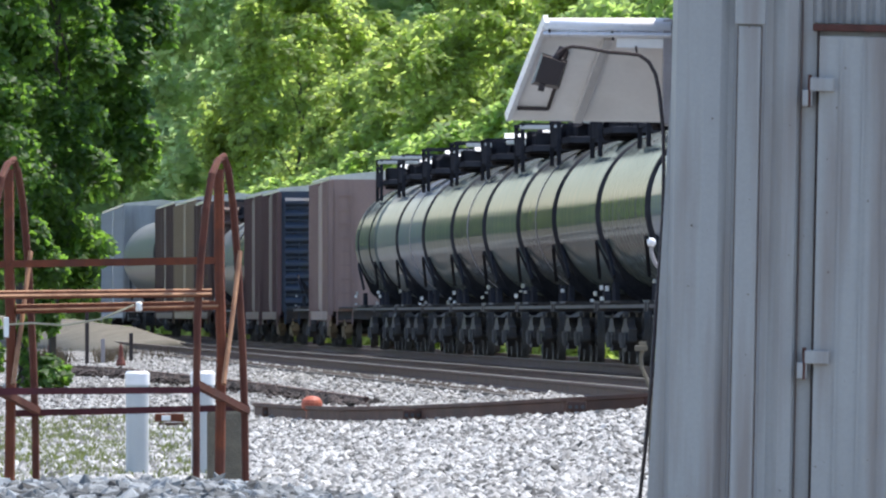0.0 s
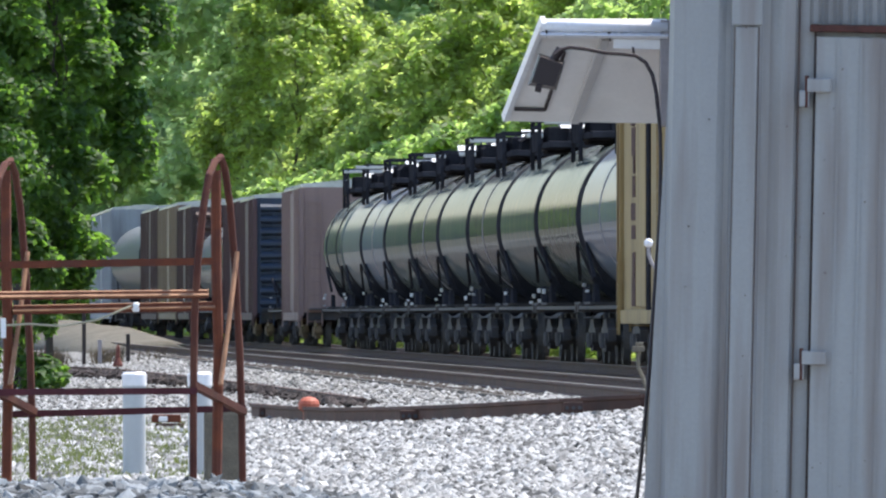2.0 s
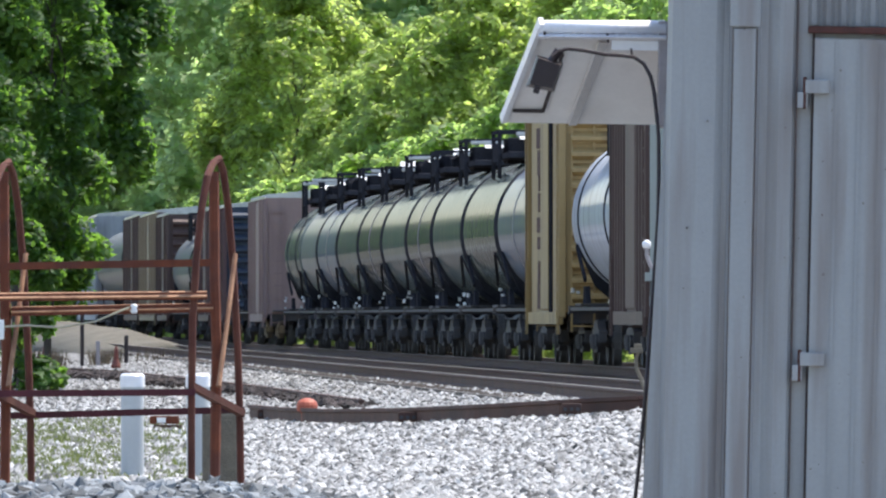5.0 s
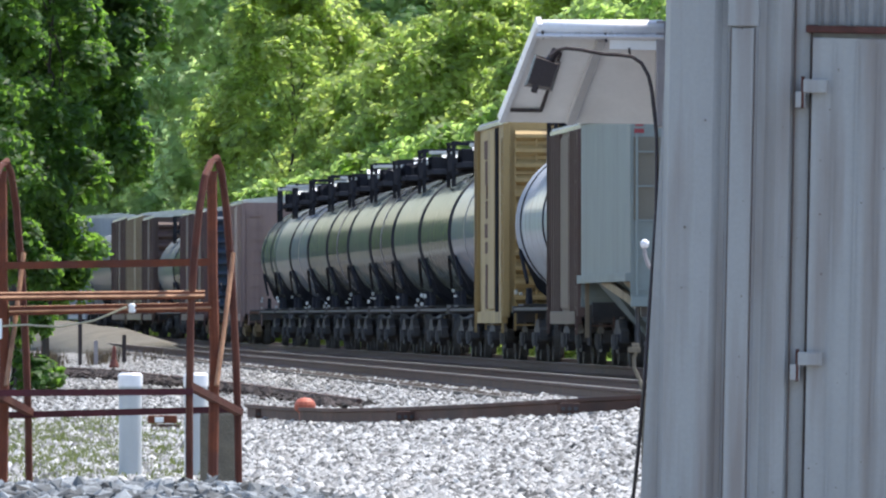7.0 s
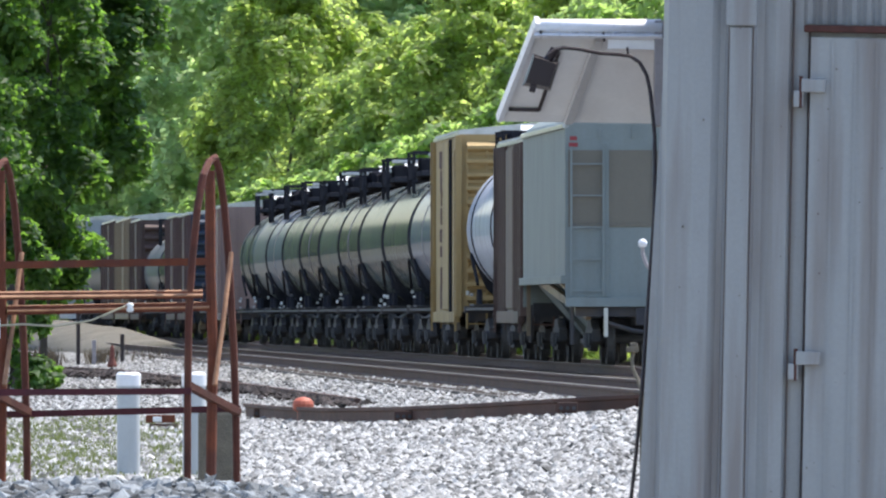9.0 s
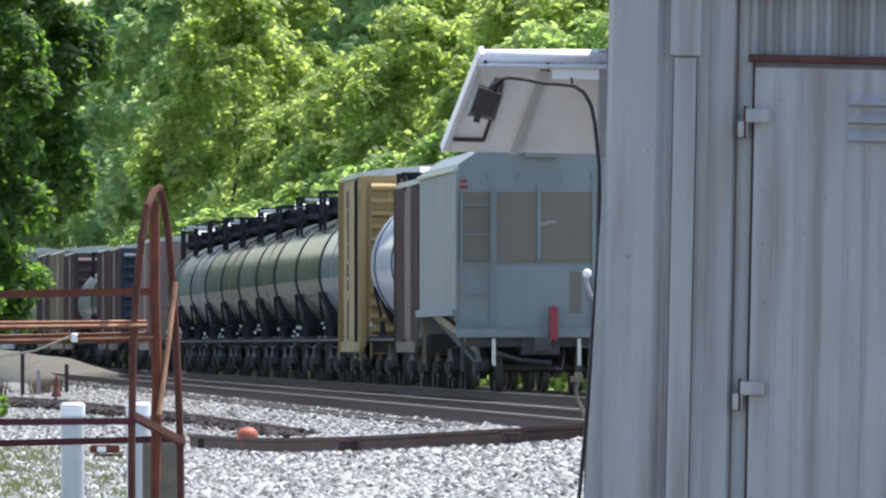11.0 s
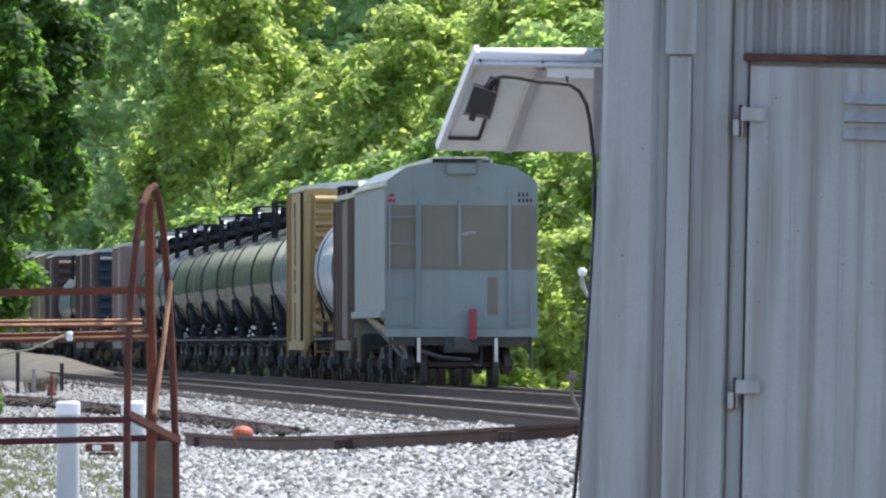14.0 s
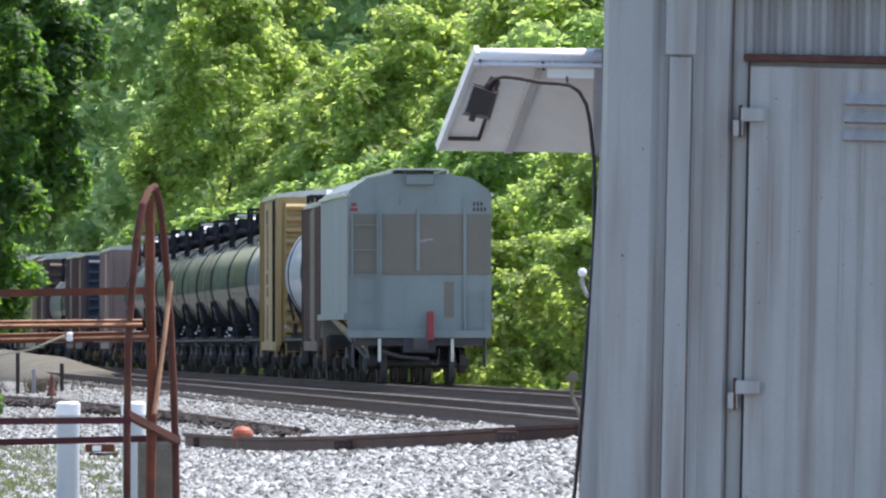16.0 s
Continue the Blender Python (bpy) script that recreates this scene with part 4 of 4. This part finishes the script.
        wave += [(x, 0.028), (x + 0.012, 0.015), (x + 0.025, 0.015), (x + 0.037, 0.028)]
    wave.append((wave[-1][0], 0.05))
    bm = loft(bmesh.new(), [[(x, y, z) for x, y in wave] for z in (2.115, H)])
    part("corrugated_sheet", bm, "shed_dirty", shed, "dirty corrugated sheet over the door")
    for z in (0.28, 1.09, 1.925):
        h = part("hinge", boxes((0.425, 0.5, -0.03, -0.004, z - 0.02, z + 0.022), (0.402, 0.432, -0.026, 0.02, z - 0.066, z - 0.016), bev=0.004), "shed_paint", shed, "painted strap hinge with a rusty rim")
        part("hinge_pin", beam(bmesh.new(), (0.424, -0.022, z - 0.068), (0.424, -0.022, z + 0.03), 0.012, None, 8), "shed_rust", h)
    for k in range(3):
        z = 1.85 + k * 0.055
        part("louvre", loft(bmesh.new(), [[(x, -0.006, z), (x, -0.03, z + 0.006), (x, -0.006, z + 0.042)] for x in (0.74, 1.1)]), "shed_paint", door)
        part("louvre_slot", boxes((0.74, 1.1, -0.0095, -0.005, z - 0.005, z + 0.0)), "seam_grey", door)
    # tapering side board, seen edge-on; its taper is shaped to fit the camera's view
    bm = loft(bmesh.new(), [[(-0.075, 0.05, -0.05), (0.004, 0.05, -0.05), (0.004, 0.12, -0.05), (-0.075, 0.12, -0.05)], [(-0.002, 0.05, 1.9), (0.004, 0.05, 1.9), (0.004, 0.12, 1.9), (-0.002, 0.12, 1.9)]])
    part("side_board", bm, "shed_paint", shed)
    part("roof_slab", boxes((0.0, 1.65, -0.02, 2.65, H, H + 0.025), bev=0.008), "shed_paint", shed)
    part("plinth", boxes((0.02, 1.58, 0.06, 2.55, -0.14, 0.0)), "old_wood", shed)


def build_hood():
    """White sloping hood on the shed's side, with a lamp below it."""
    Y = 46.2
    k = Y / F
    X = lambda u: (u - 784) * k
    Z = lambda v: EYE[2] + (558 - v) * k
    hood = empty("awning_hood", pose(X(1182), Y, Z(215)), "white sloping sheet-metal awning hood on the shed's side", "awning")
    o = Vector((X(1182), Y, Z(215)))
    q = lambda u, v, dy: Vector((X(u), Y + dy, Z(v))) - o
    bm = bmesh.new()
    a = [q(965, 45, -0.18), q(1184, 45, -0.18), q(1184, 216, 0.18), q(903, 212, 0.18)]
    loft(bm, [a, [p + Vector((0, 0.03, 0.02)) for p in a]])
    part("panel", bm, "hood_white", hood)
    bm = bmesh.new()
    beam(bm, q(962, 47, -0.19), q(1186, 49, -0.19), 0.036, None, 14)
    part("top_roll", bm, "trim_white", hood, "glossy white rolled top edge", True)
    # extra plate, laid back far enough to give the edge its highlight
    a = [q(960, 63, -0.215), q(1186, 65, -0.215), q(1186, 38, -0.1), q(966, 34, -0.1)]
    part("flashing", loft(bmesh.new(), [a, [p + Vector((0, 0.012, -0.008)) for p in a]]), "trim_white", hood, "white flashing added and tilted to catch the sun along the top edge")
    part("edge_trim", beam(bmesh.new(), q(966, 36, -0.2), q(899, 207, 0.17), 0.016, 0.03), "trim_white", hood)
    part("fascia", beam(bmesh.new(), q(1090, 78, -0.17), q(1184, 80, -0.17), 0.05, 0.03), "hood_white", hood)
    # narrow grey strip that follows the diagonal grey line on the panel
    bm = bmesh.new()
    beam(bm, q(1075, 70, -0.15), q(1022, 214, 0.155), 0.026, 0.016)
    part("stiffener", bm, "hood_grey", hood)
    bm = bmesh.new()
    beam(bm, q(1004, 92, -0.09), q(970, 192, 0.125), 0.007, 0.012)
    beam(bm, q(970, 192, 0.125), q(916, 191, 0.125), 0.007, 0.012)
    part("bracket", bm, "cable", hood)
    bm = bmesh.new()
    for u, v in ((971, 60), (1082, 66), (1124, 92)):
        beam(bm, q(u, v - 8, -0.2), q(u + 2, v + 8, -0.2), 0.007)
    part("hook", bm, "lamp_black", hood)
    part("wall_bracket", boxes((q(1172, 0, 0).x, q(1190, 0, 0).x, -0.2, 0.2, q(0, 222, 0).z, q(0, 36, 0).z), bev=0.004), "seam_grey", hood)
    # the lamp
    lamp = empty("flood_lamp", pose(X(970), Y - 0.24, Z(130), 0, 14, 0), "small dark lamp head below the white hood", "lamp")
    part("lamp_head", loft(bmesh.new(), [[(-0.036, -0.02, -0.04), (0.036, -0.02, -0.036), (0.045, -0.02, 0.04), (-0.03, -0.02, 0.045)], [(-0.045, 0.05, -0.05), (0.045, 0.05, -0.045), (0.05, 0.05, 0.05), (-0.035, 0.05, 0.055)]]), "lamp_black", lamp)
    part("lamp_neck", beam(bmesh.new(), (0.012, 0.01, 0.04), (0.028, 0.01, 0.085), 0.028, None, 10), "lamp_black", lamp)
    part("lamp_lip", boxes((-0.02, 0.0, -0.022, 0.04, -0.064, -0.04), bev=0.003), "lamp_black", lamp)
    # cable from the lamp down the shed's corner
    cpts = [(984, 100), (996, 90), (1012, 86), (1040, 89), (1075, 96), (1105, 98), (1128, 101), (1145, 113), (1157, 135), (1163, 165), (1167, 205), (1170, 240), (1170, 300), (1168, 380), (1162, 460), (1154, 560), (1145, 680), (1134, 800), (1124, 890), (1118, 960), (1112, 1150)]
    tall = [Vector((X(u), Y - 0.26 - 0.0009 * min(v, 700), Z(v))) for u, v in cpts]
    cb = part("cable", tube(bmesh.new(), tall, 0.006, 8), "cable")
    tagged(cb, "dark cable hanging from the lamp down the shed's corner", "cable")


def build_stand_pipes():
    # small capped pipe and a valve by the shed's corner
    k = 52.0 / F
    X = lambda u: (u - 784) * k
    Z = lambda v: EYE[2] + (558 - v) * k
    p = empty("vent_pipe", pose(X(1153), 52, 0), "thin grey vent pipe with a white cap beside the shed", "pipe")
    part("pipe", tube(bmesh.new(), [(0.07, 0, 0), (0.07, 0, Z(540)), (0.05, 0, Z(490)), (0.012, 0, Z(465)), (0, 0, Z(448)), (0, 0, Z(430))], 0.007), "seam_grey", p)
    part("cap", revolve(bmesh.new(), [(Z(436), 0.01), (Z(431), 0.016), (Z(425), 0.015), (Z(421), 0.005)], 14, "Z"), "trim_white", p, "", True)
    v = empty("valve", pose(X(1138), 52.3, 0), "weathered bent pipe with a valve beside the shed", "valve")
    part("stem", tube(bmesh.new(), [(0.03, 0, 0), (0.03, 0, Z(690)), (0.014, 0, Z(668)), (-0.002, 0, Z(650)), (-0.004, 0, Z(632)), (0.004, 0, Z(618))], 0.007), "old_wood", v)
    part("valve_head", boxes((-0.025, 0.02, -0.02, 0.02, Z(622), Z(612)), (-0.012, 0.016, -0.012, 0.012, Z(612), Z(605)), bev=0.003), "old_wood", v)


def build_frame():
    """Rusty hoop-ended steel rack."""
    Y = 100.0
    k = Y / F
    X = lambda u: (u - 784) * k
    Z = lambda v: EYE[2] + (558 - v) * k
    P = lambda u, v, dy=0.0: Vector((X(u), Y + dy, Z(v)))
    rack = empty("rusty_rack", pose(0, 0, 0), "rusty steel rack with hooped ends and level rails", "steel rack")
    for du, name in ((0, "hoop"), (-372, "hoop")):
        arch = [(349, 900, -0.35), (349, 700, -0.35), (351, 560, -0.35), (357, 460, -0.35), (366, 370, -0.32), (376, 310, -0.25), (386, 285, -0.12), (396, 277, 0.0), (403, 300, 0.15), (411, 360, 0.28), (420, 470, 0.35), (428, 620, 0.35), (432, 740, 0.35), (434, 900, 0.35)]
        part(name, tube(bmesh.new(), [P(u + du, v + (6 if du else 0), dy) for u, v, dy in arch], 0.026, 8, 1.0), "rust_deep", rack)
        part("mid_post", tube(bmesh.new(), [P(387 + du, 300, 0.05), P(388 + du, 480, 0.05), P(392 + du, 620, 0.05), P(388 + du, 890, 0.05)], 0.036, 8), "rust", rack)
        part("brace", tube(bmesh.new(), [P(424 + du, 445, 0.3), P(411 + du, 560, 0.1), P(396 + du, 680, -0.1)], 0.017, 8), "rust_sunlit", rack, "hoop brace in a tan that stands for sunlit rust")
        part("end_bar", beam(bmesh.new(), P(350 + du, 680, -0.33), P(436 + du, 728, 0.33), 0.05, 0.05), "rust_deep", rack)
    for (u0, v0, u1, v1, dy, w) in ((-60, 469, 392, 461, 0.05, 0.05), (-60, 524, 376, 520, -0.36, 0.05), (28, 548, 386, 541, 0.05, 0.06), (-60, 693, 356, 690, -0.36, 0.045), (8, 733, 440, 722, 0.34, 0.045)):
        bm = bmesh.new()
        beam(bm, P(u0, v0, dy), P(u1, v1, dy), w * 1.1, w)
        lr = part("level_rail", bm, "rust_dark" if v0 > 600 else "rust", rack)
        if v0 in (524, 548):
            # lip tilted towards the sun, its lit look also painted in
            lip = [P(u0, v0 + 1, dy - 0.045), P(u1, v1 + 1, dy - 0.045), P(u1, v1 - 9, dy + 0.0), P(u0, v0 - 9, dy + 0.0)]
            part("angle_lip", loft(bmesh.new(), [lip, [p + Vector((0, 0.008, -0.008)) for p in lip]]), "rust_sunlit", lr, "rail flange in a tan that stands for sunlit rust")
    post = part("old_post", boxes((-0.13, 0.13, -0.13, 0.13, 0, Z(728)), bev=0.03), "old_wood")
    post.matrix_basis = pose(X(392), Y + 2.0, 0)
    tagged(post, "short weathered grey wooden post behind the rack", "post")
    ins = empty("insulator", pose(X(248), Y - 0.42, Z(542)), "small white knob insulator on the rusty rail", "insulator")
    part("knob", revolve(bmesh.new(), [(-0.035, 0.016), (-0.02, 0.026), (0.0, 0.018), (0.016, 0.026), (0.03, 0.014)], 12, "Z"), "white_spot", ins, "", True)
    w = part("wire", tube(bmesh.new(), [P(10, 575, -0.43), P(60, 572, -0.43), P(120, 576, -0.43), P(180, 565, -0.43), (P(240, 540, -0.43))], 0.007, 6), "pale_wire")
    tagged(w, "pale slack wire tied along the rusty rail", "wire")
    tag = part("wire_tag", boxes((X(10), X(19), Y - 0.45, Y - 0.42, Z(597), Z(562)), bev=0.004), "white_spot")
    tagged(tag, "white tag hanging on the wire", "tag")


def build_white_pipes():
    k = 118.0 / F
    X = lambda u: (u - 784) * k
    Z = lambda v: EYE[2] + (558 - v) * k
    first = None
    for u, v in ((243, 657), (359, 654)):
        m = pose(X(u), 118, 0)
        if first is None:
            first = empty("white_pipe", m, "white plastic stand pipe with a pale cap", "pipe", "white stand pipes")
            part("pipe", beam(bmesh.new(), (0, 0, -0.1), (0, 0, Z(v) - 0.1), 0.185, None, 28), "pvc", first, "", False)
            part("cap", revolve(bmesh.new(), [(Z(v) - 0.11, 0.1), (Z(v) - 0.02, 0.1), (Z(v), 0.08), (Z(v) + 0.001, 0.01)], 28, "Z"), "trim_white", first)
        else:
            copy_thing(first, m)


def build_loose_rails():
    """The rusty rail that lies across, and the spur that runs off behind it."""
    def at(u, v, z):
        y = (EYE[2] - z) * F / (v - 558)
        return Vector(((u - 784) / F * y, y, z))
    lying = [at(u, v, z) for u, v, z in ((452, 740, 0.01), (520, 746, 0.01), (600, 749, 0.02), (720, 748, 0.06), (850, 743, 0.12), (1000, 735, 0.19), (1140, 728, 0.24), (1230, 722, 0.275))]
    top = empty("loose_rail", pose(0, 0, 0), "rusty rail lying across the gravel with bolted joints", "rail")
    part("rail", rail_mesh(lying, 1.15), "rail_rust", top)
    for u, v, z in ((730, 748, 0.065), (1020, 734, 0.2), (480, 742, 0.01)):
        p = at(u, v, z) - Vector((0, 0.1, 0))
        jb = part("joint_bar", boxes((p.x - 0.11, p.x + 0.11, p.y - 0.03, p.y + 0.05, z + 0.03, z + 0.15), bev=0.01), "rail_rust", top)
        for dx in (-0.07, 0.0, 0.07):
            part("bolt", beam(bmesh.new(), (p.x + dx, p.y - 0.055, z + 0.085), (p.x + dx, p.y, z + 0.085), 0.05, None, 6), "dark_steel", jb)
    p = at(552, 753, 0.0)
    mk = part("orange_marker", revolve(bmesh.new(), [(-0.02, 0.07), (0.16, 0.07), (0.2, 0.125), (0.26, 0.13), (0.3, 0.115), (0.335, 0.075), (0.35, 0.01)], 14, "Z"), "orange")
    mk.matrix_basis = pose(p.x * 178.5 / p.y, 178.5, -0.02)
    tagged(mk, "faded orange marker cap at the rusty rail", "marker")
    spur = [at(u, v, 0.03) for u, v in ((648, 728), (560, 714), (470, 700), (380, 688), (300, 678), (220, 668), (140, 663), (60, 662))]
    sp = part("spur_rail", rail_mesh(spur, 1.1), "rail_rust")
    tagged(sp, "rusty spur rail curving away through the gravel", "rail")
    rng = np.random.default_rng(8)
    seg = [(Vector(a), Vector(b)) for a, b in zip(spur, spur[1:])]
    clods = []
    for k in range(5000):
        a, b = seg[int(rng.integers(0, len(seg)))]
        p = a.lerp(b, rng.random())
        clods.append((p.x + rng.normal() * 0.12, p.y - 0.3 + rng.normal() * 0.5, 0.03 + rng.random() * 0.1))
    stones("dark_clods", np.array(clods), 0.08, 12, "clod", "dark cinders and dirt heaped along the spur rail")
    bits = empty("rusty_block", Matrix.Translation(at(305, 762, 0.0)), "rusty bolted iron block lying on the gravel", "scrap iron")
    part("plate", boxes((-0.16, 0.17, -0.1, 0.1, 0.0, 0.09), bev=0.01), "rail_rust", bits)
    part("upper_plate", boxes((-0.2, 0.13, -0.08, 0.08, 0.1, 0.19), bev=0.01), "rust", bits)
    part("pale_end", boxes((-0.12, -0.02, -0.1, -0.07, 0.11, 0.17), bev=0.008), "white_spot", bits)
    # small line-side posts far to the left
    for u, v0, v1, mt, nm, words in ((154, 648, 548, "lamp_black", "sign_post", "thin dark line-side post"), (232, 650, 590, "lamp_black", "sign_post", "thin dark line-side post"), (182, 650, 600, "seam_grey", "stake", "grey wooden stake by the track")):
        b = at(u, v0, 0.0)
        hgt = (v0 - v1) / F * b.y
        o = part(nm, boxes((-0.05, 0.05, -0.05, 0.05, 0, hgt), bev=0.01), mt)
        o.matrix_basis = Matrix.Translation(b)
        tagged(o, words, "post")
    for u, v in ((214, 655), (88, 650)):
        b = at(u, v, 0.0)
        o = part("red_marker", revolve(bmesh.new(), [(0.0, 0.09), (0.15, 0.12), (0.3, 0.06), (0.55, 0.05), (0.62, 0.02)], 10, "Z"), "red_rust")
        o.matrix_basis = Matrix.Translation(b)
        tagged(o, "faded red marker standing by the spur", "marker")
    # pale access path far behind
    ridge = [(335, 430, 0.3), (290, 465, 0.55), (250, 500, 0.72), (210, 530, 0.95), (170, 560, 1.0), (130, 590, 1.15), (90, 620, 1.15), (0, 700, 1.3)]
    rows = []
    for u, y, z in ridge:
        x = (u - 784) / F * y
        rows.append([(x - 4.5, y + 4, -0.1), (x - 0.8, y, z - 0.08), (x, y, z), (x + 0.5, y + 1.0, z - 0.06), (x + 2.0, y + 3.0, -0.1)])
    bank = part("access_path", loft(bmesh.new(), rows), "path", None, "", True)
    tagged(bank, "pale gravel access path beyond the spur", "path", kind="structure")


def stones(name, pts, size, seed, mat, label):
    """Loose broken stones, too many to count."""
    rng = np.random.default_rng(seed)
    n = len(pts)
    ico = np.array([(0, 0, 1), (0.9, 0, 0.25), (0.25, 0.85, 0.3), (-0.75, 0.5, 0.2), (-0.7, -0.55, 0.3), (0.3, -0.85, 0.25), (0.1, 0.1, -0.8)])
    fc = np.array([(0, 1, 2), (0, 2, 3), (0, 3, 4), (0, 4, 5), (0, 5, 1), (6, 2, 1), (6, 3, 2), (6, 4, 3), (6, 5, 4), (6, 1, 5)])
    if mat == "heap_stone":
        g = 1.618
        ico = np.array([(-1, g, 0), (1, g, 0), (-1, -g, 0), (1, -g, 0), (0, -1, g), (0, 1, g), (0, -1, -g), (0, 1, -g), (g, 0, -1), (g, 0, 1), (-g, 0, -1), (-g, 0, 1)]) / 1.9
        fc = np.array([(0, 11, 5), (0, 5, 1), (0, 1, 7), (0, 7, 10), (0, 10, 11), (1, 5, 9), (5, 11, 4), (11, 10, 2), (10, 7, 6), (7, 1, 8), (3, 9, 4), (3, 4, 2), (3, 2, 6), (3, 6, 8), (3, 8, 9), (4, 9, 5), (2, 4, 11), (6, 2, 10), (8, 6, 7), (9, 8, 1)])
    c_n = len(ico)
    v = ico[None] * (1 + rng.normal(size=(n, 1, 3)) * 0.2 + rng.normal(size=(n, c_n, 3)) * 0.13)
    a = rng.random(n) * 6.283
    c, s = np.cos(a)[:, None], np.sin(a)[:, None]
    x, y = v[:, :, 0] * c - v[:, :, 1] * s, v[:, :, 0] * s + v[:, :, 1] * c
    sz = (size * (0.5 + rng.random(n) ** 1.6 * 1.0))[:, None]
    tilt = rng.normal(size=(n, 1)) * 0.5
    z = v[:, :, 2] * 0.75 + x * tilt * 0.6
    out = np.stack([x * sz + pts[:, 0:1], y * sz + pts[:, 1:2], z * sz + pts[:, 2:3]], 2).reshape(-1, 3)
    f = (fc[None] + (np.arange(n) * c_n)[:, None, None]).reshape(-1, 3)
    ob = quick_mesh(name, out.tolist(), f.tolist(), mat)
    return tagged(ob, label, "stones", kind="stuff")


def build_stones():
    rng = np.random.default_rng(9)
    n = 54000
    y = 98 + 92 * rng.random(n) ** 1.15
    u = rng.random(n) * 1500 - 60
    x = (u - 784) / F * y
    lat = x - (X0 + math.tan(TH) * (y - Y0))
    keep = lat < -5.2
    g = 0.28 * np.clip((lat + 8.5) / 3.45, 0, 1)
    stones("loose_gravel", np.stack([x, y, g + rng.random(n) * 0.028], 1)[keep], 0.042, 3, "stone", "pale broken stones strewn over the yard")
    n = 26000
    y = 185 + 230 * rng.random(n) ** 1.4
    u = rng.random(n) * 1250 - 40
    x = (u - 784) / F * y
    lat = x - (X0 + math.tan(TH) * (y - Y0))
    g = 0.28 * np.clip((lat + 8.5) / 3.45, 0, 1)
    p = np.stack([x, y, g + rng.random(n) * 0.02], 1)[lat < -5.2]
    stones("far_gravel", p, 0.036, 4, "stone", "pale broken stones between spur and track")
    # heap of coarse stone in front of the rack
    n = 6000
    x = -3.4 + rng.random(n) * 2.9
    d = rng.random(n)
    y = 96 + d * 3.2
    hgt = np.clip(1 - np.abs(d - 0.6) * 1.9, 0, 1) * np.clip((-0.55 - x) / 0.9, 0, 1) * 0.13
    stones("stone_heap", np.stack([x, y, hgt + rng.random(n) * 0.04], 1), 0.068, 5, "heap_stone", "low heap of coarse broken stone before the rack")


def build_weeds():
    rng = np.random.default_rng(21)
    v, f = [], []
    for _ in range(8000):
        y = 103 + 80 * rng.random()
        uu = rng.random() ** 1.6 * 430 - 40
        x = (uu - 784) / F * y
        if noise.noise(Vector((x * 1.1, y * 0.12, 4.0))) < -0.45 + 0.75 * rng.random():
            continue
        h = 0.03 + 0.07 * rng.random()
        a = rng.random() * 6.28
        for k in range(3):
            i = len(v)
            b = a + k * 2.1
            dx, dy = math.cos(b), math.sin(b)
            v += [(x - dy * 0.018, y + dx * 0.018, 0), (x + dy * 0.018, y - dx * 0.018, 0), (x + dx * h * 0.6, y + dy * h * 0.6, h)]
            f.append((i, i + 1, i + 2))
    def tufts(name, label, centres, count, y0, y1, tall):
        vs, fs = [], []
        for _ in range(count):
            cu, wide = centres[int(rng.integers(0, len(centres)))]
            y = y0 + (y1 - y0) * rng.random()
            x = (cu + rng.normal() * wide - 784) / F * y
            h = tall * (0.25 + 0.75 * rng.random() ** 2)
            b = rng.random() * 6.28
            dx, dy = math.cos(b), math.sin(b)
            i = len(vs)
            vs += [(x - dy * 0.03, y + dx * 0.03, -0.02), (x + dy * 0.03, y - dx * 0.03, -0.02), (x + dx * h * 0.5, y + dy * h * 0.5, h)]
            fs.append((i, i + 1, i + 2))
        tagged(quick_mesh(name, vs, fs, "dry_scrub"), label, "scrub", kind="stuff")

    tufts("dry_scrub", "dark brown dry scrub beside the spur", ((186, 12), (212, 9), (96, 16), (60, 30), (290, 26)), 1900, 372, 425, 0.5)
    tagged(quick_mesh("weeds", v, f, "grass"), "thin yellow-green weeds between the stones", "weeds", kind="stuff")


build_ground()
build_train()
build_shed()
build_hood()
build_stand_pipes()
build_frame()
build_white_pipes()
build_loose_rails()
build_near_tree()
build_forest()
build_stones()
build_weeds()
build_tracks()
motions()
